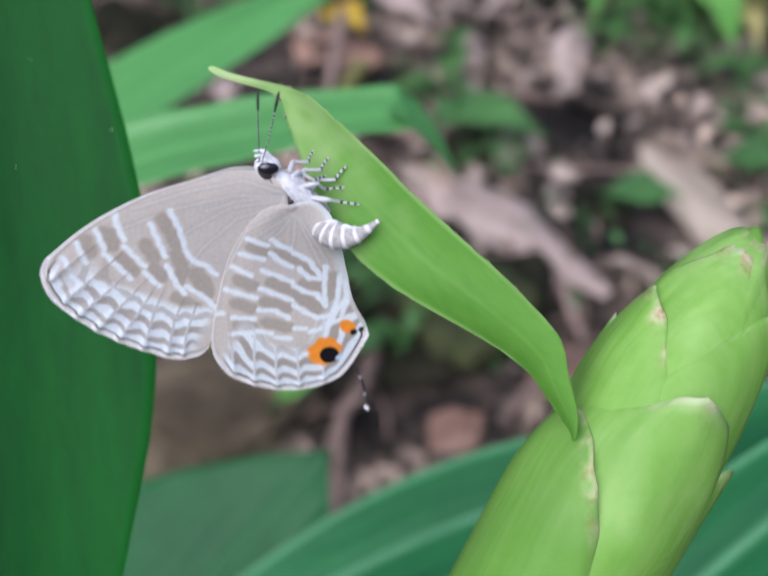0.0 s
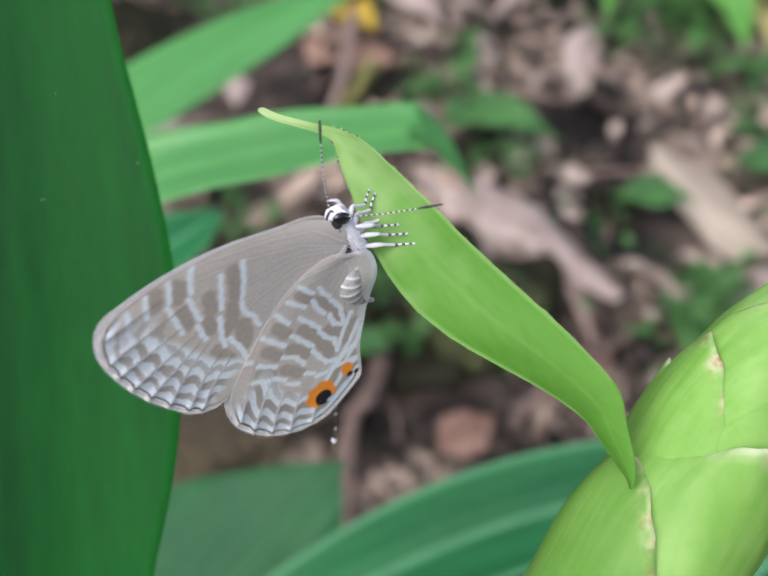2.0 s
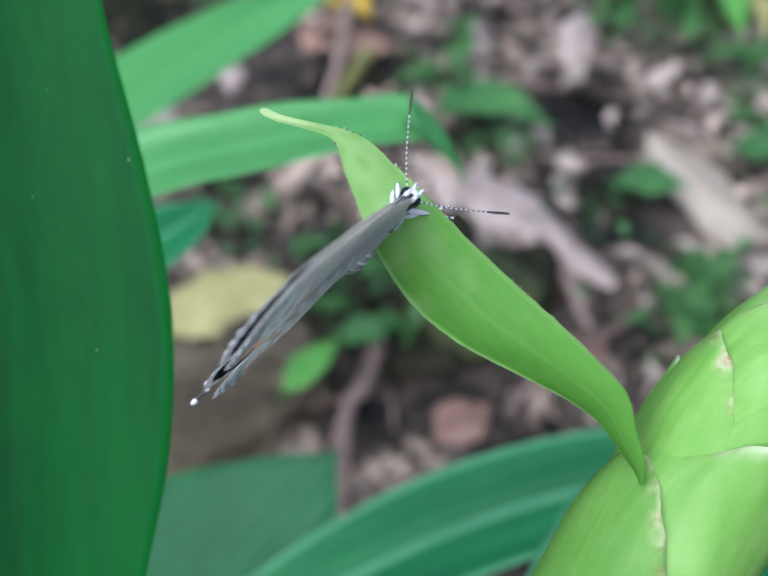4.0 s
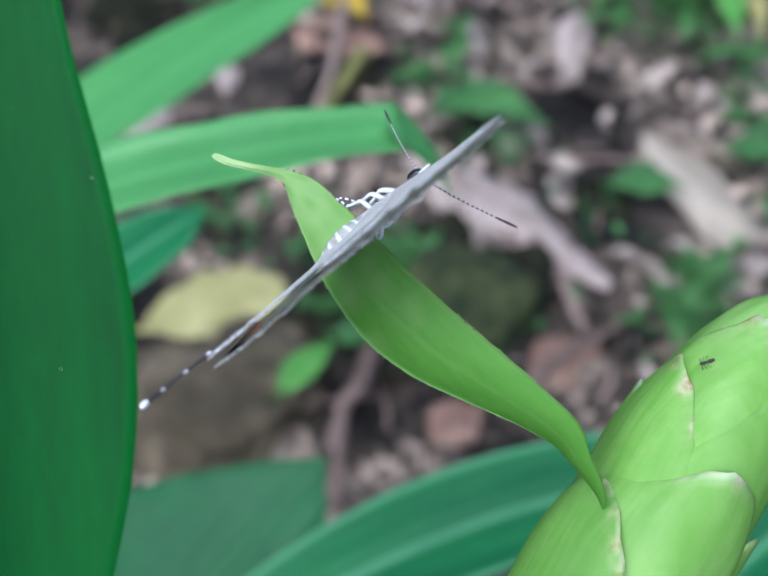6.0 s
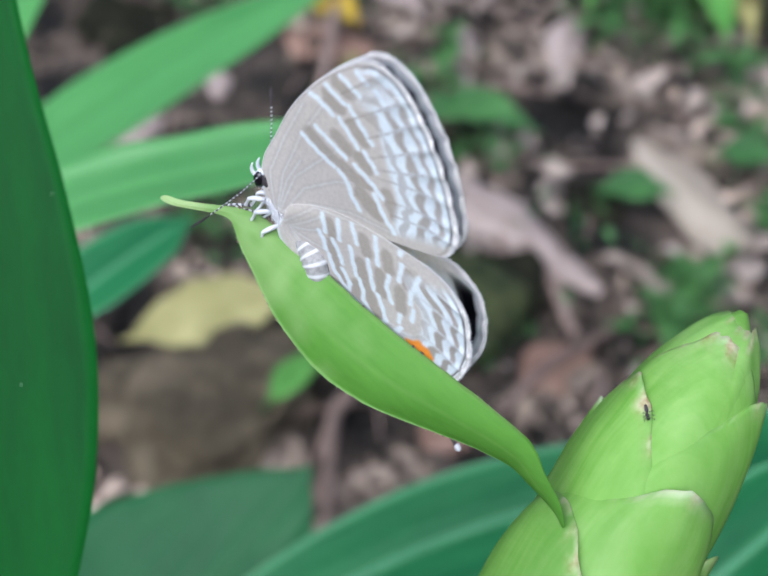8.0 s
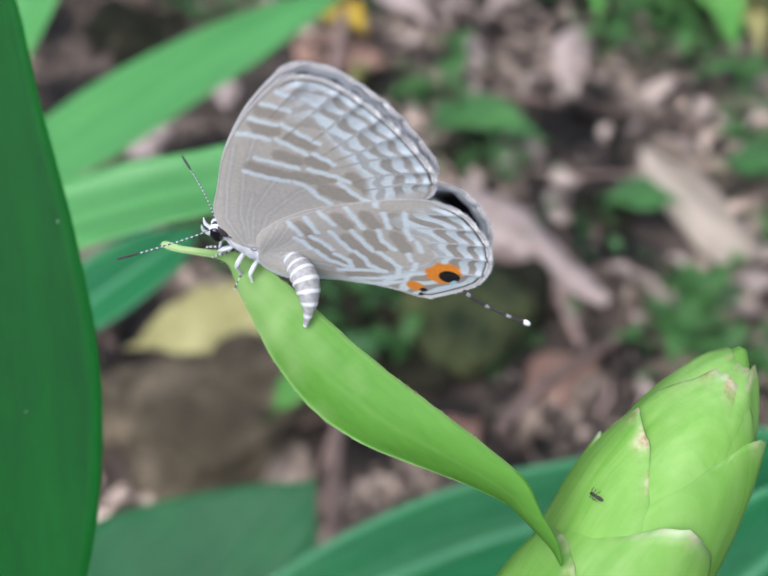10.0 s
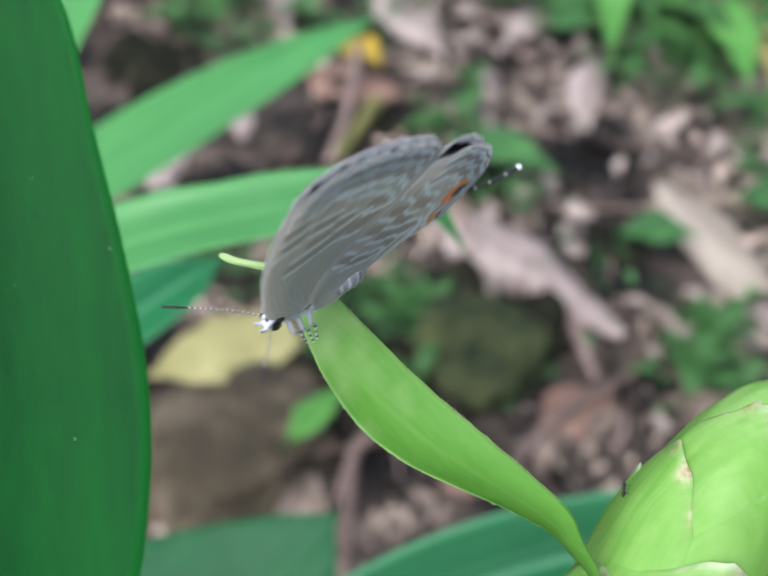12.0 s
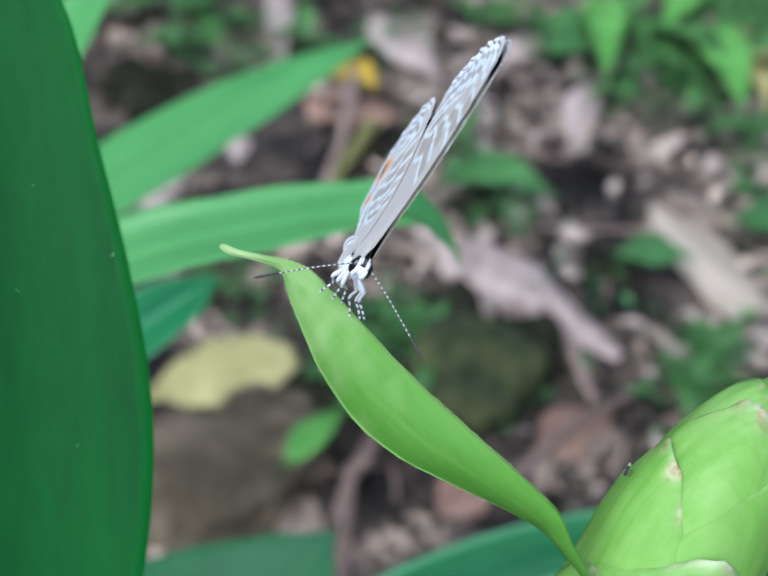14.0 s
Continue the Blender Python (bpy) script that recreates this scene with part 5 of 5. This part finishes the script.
# ---- what moves ----
def motions():
    rows = [
        (0.0, 0.00, 0.00),
        (0.5, 0.08, -0.09),
        (1.0, 0.98, -0.07),
        (1.5, 1.30, -0.05),
        (2.0, 2.35, -0.04),
        (2.5, 2.75, -0.05),
        (3.0, 3.32, -0.07),
        (5.5, 4.06, -0.10),
        (6.0, 3.63, -0.16),
        (6.5, 3.69, -0.19),
        (7.0, 3.32, -0.22),
        (9.5, 3.24, -0.35),
        (10.0, 2.99, -0.33),
        (10.5, 2.81, -0.25),
        (11.0, 2.90, -0.28),
        (11.5, 2.83, -0.26),
        (12.0, 2.16, -0.25),
        (12.5, 1.52, -0.23),
        (13.0, 1.47, -0.22),
        (13.5, 1.29, -0.23),
        (14.0, 1.00, -0.26),
    ]
    spike_rows = rows
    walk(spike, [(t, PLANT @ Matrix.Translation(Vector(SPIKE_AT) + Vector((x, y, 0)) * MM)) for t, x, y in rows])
    rows = [
        (0.0, 131.3, 6.3, 0),
        (0.5, 132.4, 6.8, -0),
        (1.0, 132.0, 6.8, -1),
        (1.5, 131.7, 6.3, -2),
        (2.0, 131.8, 3.6, -2),
        (2.5, 131.2, 1.8, -4),
        (3.0, 131.8, 1.3, -7),
        (5.5, 134.3, 1.8, -19),
        (6.0, 135.2, 3.3, -21),
        (6.5, 135.2, 4.2, -21),
        (7.0, 136.9, 5.0, -21),
        (9.5, 138.8, 7.2, -20),
        (10.0, 139.4, 8.6, -20),
        (10.5, 137.9, 9.5, -20),
        (11.0, 138.1, 10.0, -20),
        (11.5, 138.1, 8.6, -21),
        (12.0, 136.8, 9.6, -24),
        (12.5, 135.8, 10.2, -27),
        (13.0, 135.4, 9.4, -29),
        (13.5, 135.3, 9.4, -30),
        (14.0, 135.1, 10.0, -30),
    ]
    bract_rows = rows
    walk(bract, [(t, Matrix.Translation(BRACT_AT) @ pose(0, 0, 0, 0, 0, turn) @ pose(0, 0, 0, 0, tilt, 0) @ pose(0, 0, 0, roll, 0, 0)) for t, turn, tilt, roll in rows])
    # the broad leaf sways a little to the side
    at = broad.matrix_world.copy()
    rows = ((0, -.7), (2, -.6), (3, -.6), (5.5, -1.1), (6, -1.5), (7, -2.4), (9.5, -2.3), (10.5, -2.2), (11, -2.4), (12, -1.4), (13, -.7), (14, -1.2))
    walk(broad, [(t, Matrix.Translation((x * MM, 0, 0)) @ at) for t, x in rows])
    rows = [
        (0.00, -7.22, 68.95, 465.49, -171.3, -53.2, -176.2),
        (0.50, -7.56, 68.57, 465.06, -164.6, -51.5, 177.9),
        (1.00, -6.78, 68.73, 465.23, -160.4, -48.7, 177.3),
        (1.50, -6.23, 68.80, 465.36, -166.5, -60.6, -160.4),
        (2.00, -5.32, 68.68, 465.58, 172.1, -70.2, -137.7),
        (2.50, -4.40, 68.48, 465.08, 149.2, -64.5, -101.6),
        (3.00, -3.98, 68.69, 465.08, 140.6, -62.5, -90.5),
        (3.70, -2.34, 69.58, 466.17, 95.1, -62.4, -40.5),
        (4.20, -1.25, 70.21, 466.89, 72.1, -53.7, -13.9),
        (4.80, -0.15, 70.84, 467.60, 60.1, -41.3, 2.1),
        (5.50, 1.49, 71.78, 468.68, 52.1, -20.1, 16.9),
        (6.00, 1.37, 72.12, 469.12, 46.8, -31.2, 27.7),
        (6.50, 0.63, 73.55, 469.30, 42.4, -46.7, 46.5),
        (7.00, -2.15, 73.85, 468.08, 14.8, -59.5, 101.5),
        (7.80, -3.13, 74.87, 468.34, -2.8, -62.0, 137.8),
        (8.20, -3.84, 74.72, 468.66, -9.3, -57.1, 156.0),
        (8.80, -4.57, 74.47, 469.08, -10.9, -51.9, 170.5),
        (9.50, -5.68, 75.00, 469.00, -15.5, -45.0, -169.5),
        (10.00, -6.18, 76.20, 467.80, -19.0, -35.0, -175.0),
        (10.50, -6.00, 76.70, 468.00, -12.5, -33.3, -172.5),
        (11.00, -4.94, 72.48, 469.47, -23.5, -29.6, -145.5),
        (11.50, -7.93, 71.74, 467.69, -34.0, -10.6, -137.2),
        (12.00, -6.29, 72.15, 468.29, -27.2, -8.4, -129.2),
        (12.50, -3.74, 73.97, 469.66, -30.7, -14.9, -94.6),
        (13.00, -2.78, 74.32, 469.57, -30.6, -20.0, -90.9),
        (13.50, -2.02, 74.70, 470.08, -29.0, -19.4, -88.2),
        (14.00, -2.20, 74.86, 470.26, -35.4, -30.0, -81.3),
    ]
    walk(butterfly, [(t, pose(x * MM, y * MM, z * MM, rx, ry, rz)) for t, x, y, z, rx, ry, rz in rows])
    # the legs keep hold of the bract while the body turns above it
    def between(t, table):
        return [float(np.interp(t, [r[0] for r in table], [r[k] for r in table])) for k in range(1, len(table[0]))]

    skin = np.array([tuple(v.co) for v in bract.data.vertices])
    poses = [(t, pose(x * MM, y * MM, z * MM, rx, ry, rz)) for t, x, y, z, rx, ry, rz in rows]
    for leg, side, x in LEGS:
        root = Vector((x * .8, side * .45, -1.2)) * MM
        steps = []
        for t, body in poses:
            sx, sy = between(t, spike_rows)
            turn, tilt, roll = between(t, bract_rows)
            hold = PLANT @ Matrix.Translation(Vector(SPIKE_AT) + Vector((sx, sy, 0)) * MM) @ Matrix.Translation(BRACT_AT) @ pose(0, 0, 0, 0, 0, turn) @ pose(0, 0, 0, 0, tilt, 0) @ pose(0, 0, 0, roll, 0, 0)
            wish = hold.inverted() @ (body @ (root + Vector((x * .9 - .6, side * 2.0, -4.0)) * MM))
            foot = Vector(skin[np.argmin(((skin - np.array(wish)) ** 2).sum(1))])
            steps.append((t, along(root, body.inverted() @ hold @ foot, (1, side * .5, .4))))
        walk(leg, steps)
    # antennae: forward, sideways and up shares of their direction
    left = [
        (0.00, 0.72, -0.42, -0.56),
        (0.50, 0.79, -0.42, -0.44),
        (1.00, 0.80, -0.28, -0.53),
        (1.50, 0.81, -0.36, -0.46),
        (2.00, 0.96, 0.06, -0.28),
        (2.50, 0.52, 0.85, 0.02),
        (3.00, 0.51, 0.73, -0.45),
        (4.25, 0.36, 0.68, -0.64),
        (5.50, 0.19, 0.58, -0.79),
        (6.00, 0.18, 0.71, -0.68),
        (6.50, -0.14, 0.89, -0.43),
        (7.00, -0.35, 0.83, 0.43),
        (8.25, 0.08, 0.99, -0.14),
        (9.50, 0.47, 0.61, -0.63),
        (10.00, 0.70, 0.43, -0.57),
        (10.50, 0.70, 0.30, -0.65),
        (11.00, 0.30, 0.72, -0.63),
        (11.50, 0.53, 0.76, 0.37),
        (12.00, 0.78, 0.54, 0.33),
        (12.50, 0.84, 0.42, -0.33),
        (13.00, 0.36, 0.78, -0.51),
        (13.50, 0.35, 0.78, -0.52),
        (14.00, 0.20, 0.86, -0.47),
    ]
    right = [
        (0.00, 0.61, -0.38, -0.70),
        (0.50, 0.73, -0.16, -0.67),
        (1.00, 0.41, -0.38, -0.83),
        (1.50, -0.25, -0.39, -0.89),
        (2.00, -0.12, -0.55, -0.83),
        (2.50, 0.09, -0.61, -0.79),
        (3.00, 0.16, -0.60, -0.78),
        (4.25, 0.18, -0.74, -0.65),
        (5.50, 0.20, -0.85, -0.50),
        (6.00, 0.38, -0.93, 0.00),
        (6.50, 0.33, -0.94, 0.11),
        (7.00, 0.61, -0.76, -0.20),
        (8.25, 0.54, -0.75, -0.38),
        (9.50, 0.45, -0.70, -0.55),
        (10.00, 0.42, -0.84, -0.34),
        (10.50, 0.29, -0.90, -0.33),
        (11.00, 0.88, -0.00, 0.48),
        (11.50, 0.85, -0.42, 0.32),
        (12.00, 0.83, -0.55, -0.03),
        (12.50, 0.44, -0.43, -0.79),
        (13.00, 0.44, -0.58, -0.69),
        (13.50, 0.18, -0.69, -0.70),
        (14.00, 0.02, -0.78, -0.63),
    ]
    for ob, side, rows in zip(ANTENNAE, (1, -1), (left, right)):
        root = Vector((.0040, side * .0003, .0000))
        walk(ob, [(t, along(root, root + Vector((f, s, u)), (-.7, 0, .7))) for t, f, s, u in rows])

    # abdomen: degrees by which it is drawn up and turned aside, and how far it is shifted back, down and to the left, in millimetres
    rows = ((0, -14, 52, 1, -.5, .8), (1, -14, 52, 1, -.8, .8), (1.5, 12, 26, .5, -.3, .4), (2, 36, 0, 0, 0, 0), (3, 30, 0, 0, 0, 0), (5.5, 20, 0, -.4, -.4, 0), (7, 28, 0, -.2, -.2, 0), (8.4, 30, -30, .5, -.4, -.4), (9.5, 32, -60, 1, -.8, -.8),
            (10, 26, -60, 1, -1.2, .4), (10.5, 50, -58, 2, 0, 0), (11, 28, 0, 0, 0, 0), (12, 20, 0, .3, 0, 0), (14, 20, 0, .3, 0, 0))
    walk(abdomen, [(t, pose(-.0016 - back * MM, left * MM, -.0003 - down * MM, 0, up, aside)) for t, up, aside, back, down, left in rows])
    # the tail of the left hindwing quivers: degrees of swing in the plane of the wing
    rows = ((0, 20), (1.5, 18), (3, 0), (5.5, 45), (6.5, 10), (7, 0), (9.5, 0), (14, 0))
    walk(tail, [(t, Matrix.Translation(TAIL_AT) @ pose(0, 0, 0, 0, a, 0)) for t, a in rows])
    # wings: degrees by which the left and the right pair stand open, and by which the forewings are drawn forward
    rows = [
        (0.0, 0.5, 0.3, 0), (1.0, 0.5, 0.4, -3), (2.0, 0.5, 0.6, -0.6), (3.0, 0.8, 1.2, 2.7), (5.5, 0.6, 0.5, 0), (6.0, 0.6, 0.5, 0), (6.5, 0.5, 0.8, 1), (7.0, 0.5, 2.2, 3),
        (9.5, 0.4, 5.5, 6), (10.0, 0.4, 4.5, -2.3), (10.5, 0.4, 4.0, -3), (11.0, 0.4, 4.5, 7), (11.5, 0.5, 1.2, 9), (12.0, 0.5, 1.2, 3), (12.5, 0.5, 1.0, 4), (13.0, 0.6, 0.9, 4), (14.0, 0.6, 0.9, 3.2),
    ]
    for ob, side, hind in WINGS:
        walk(ob, [(t, pose(0, 0, 0, (-left if side > 0 else right) * (1 if hind else .6), 0 if hind else swing, (-left if side > 0 else right) * (.5 if hind else 0))) for t, left, right, swing in rows])
    # the fly: place on the bud and heading
    rows = [
        (0.0, 17.82, 28.49, 2.87, 23, 40),
        (0.5, 18.16, 28.82, 2.37, 27, 40),
        (3.0, 21.27, 29.71, 1.63, 22, 20),
        (5.5, 13.64, 24.67, 5.12, -39, 20),
        (6.0, 12.96, 24.73, 4.89, -42, 200),
        (6.5, 12.73, 24.58, 4.81, -43, 190),
        (7.0, 11.89, 24.55, 4.49, -48, 230),
        (9.5, 9.34, 17.01, 7.13, -25, 10),
        (10.0, 6.84, 18.17, 5.25, -48, 160),
        (10.5, 5.62, 17.62, 4.59, -55, 120),
        (11.0, 4.74, 18.34, 1.94, -76, 150),
        (11.5, 4.85, 18.65, 1.93, -76, 80),
        (12.0, 5.69, 20.85, 1.88, -76, 70),
        (12.5, 5.29, 21.18, 1.87, -76, 60),
        (13.0, 5.62, 21.70, 1.85, -76, 50),
        (13.5, 5.89, 22.03, 2.37, -72, 40),
        (14.0, 5.69, 22.36, 1.82, -76, 40),
    ]
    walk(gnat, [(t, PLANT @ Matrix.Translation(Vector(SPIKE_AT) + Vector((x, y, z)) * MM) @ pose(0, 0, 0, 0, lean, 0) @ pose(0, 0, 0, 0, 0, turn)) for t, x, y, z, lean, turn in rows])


motions()
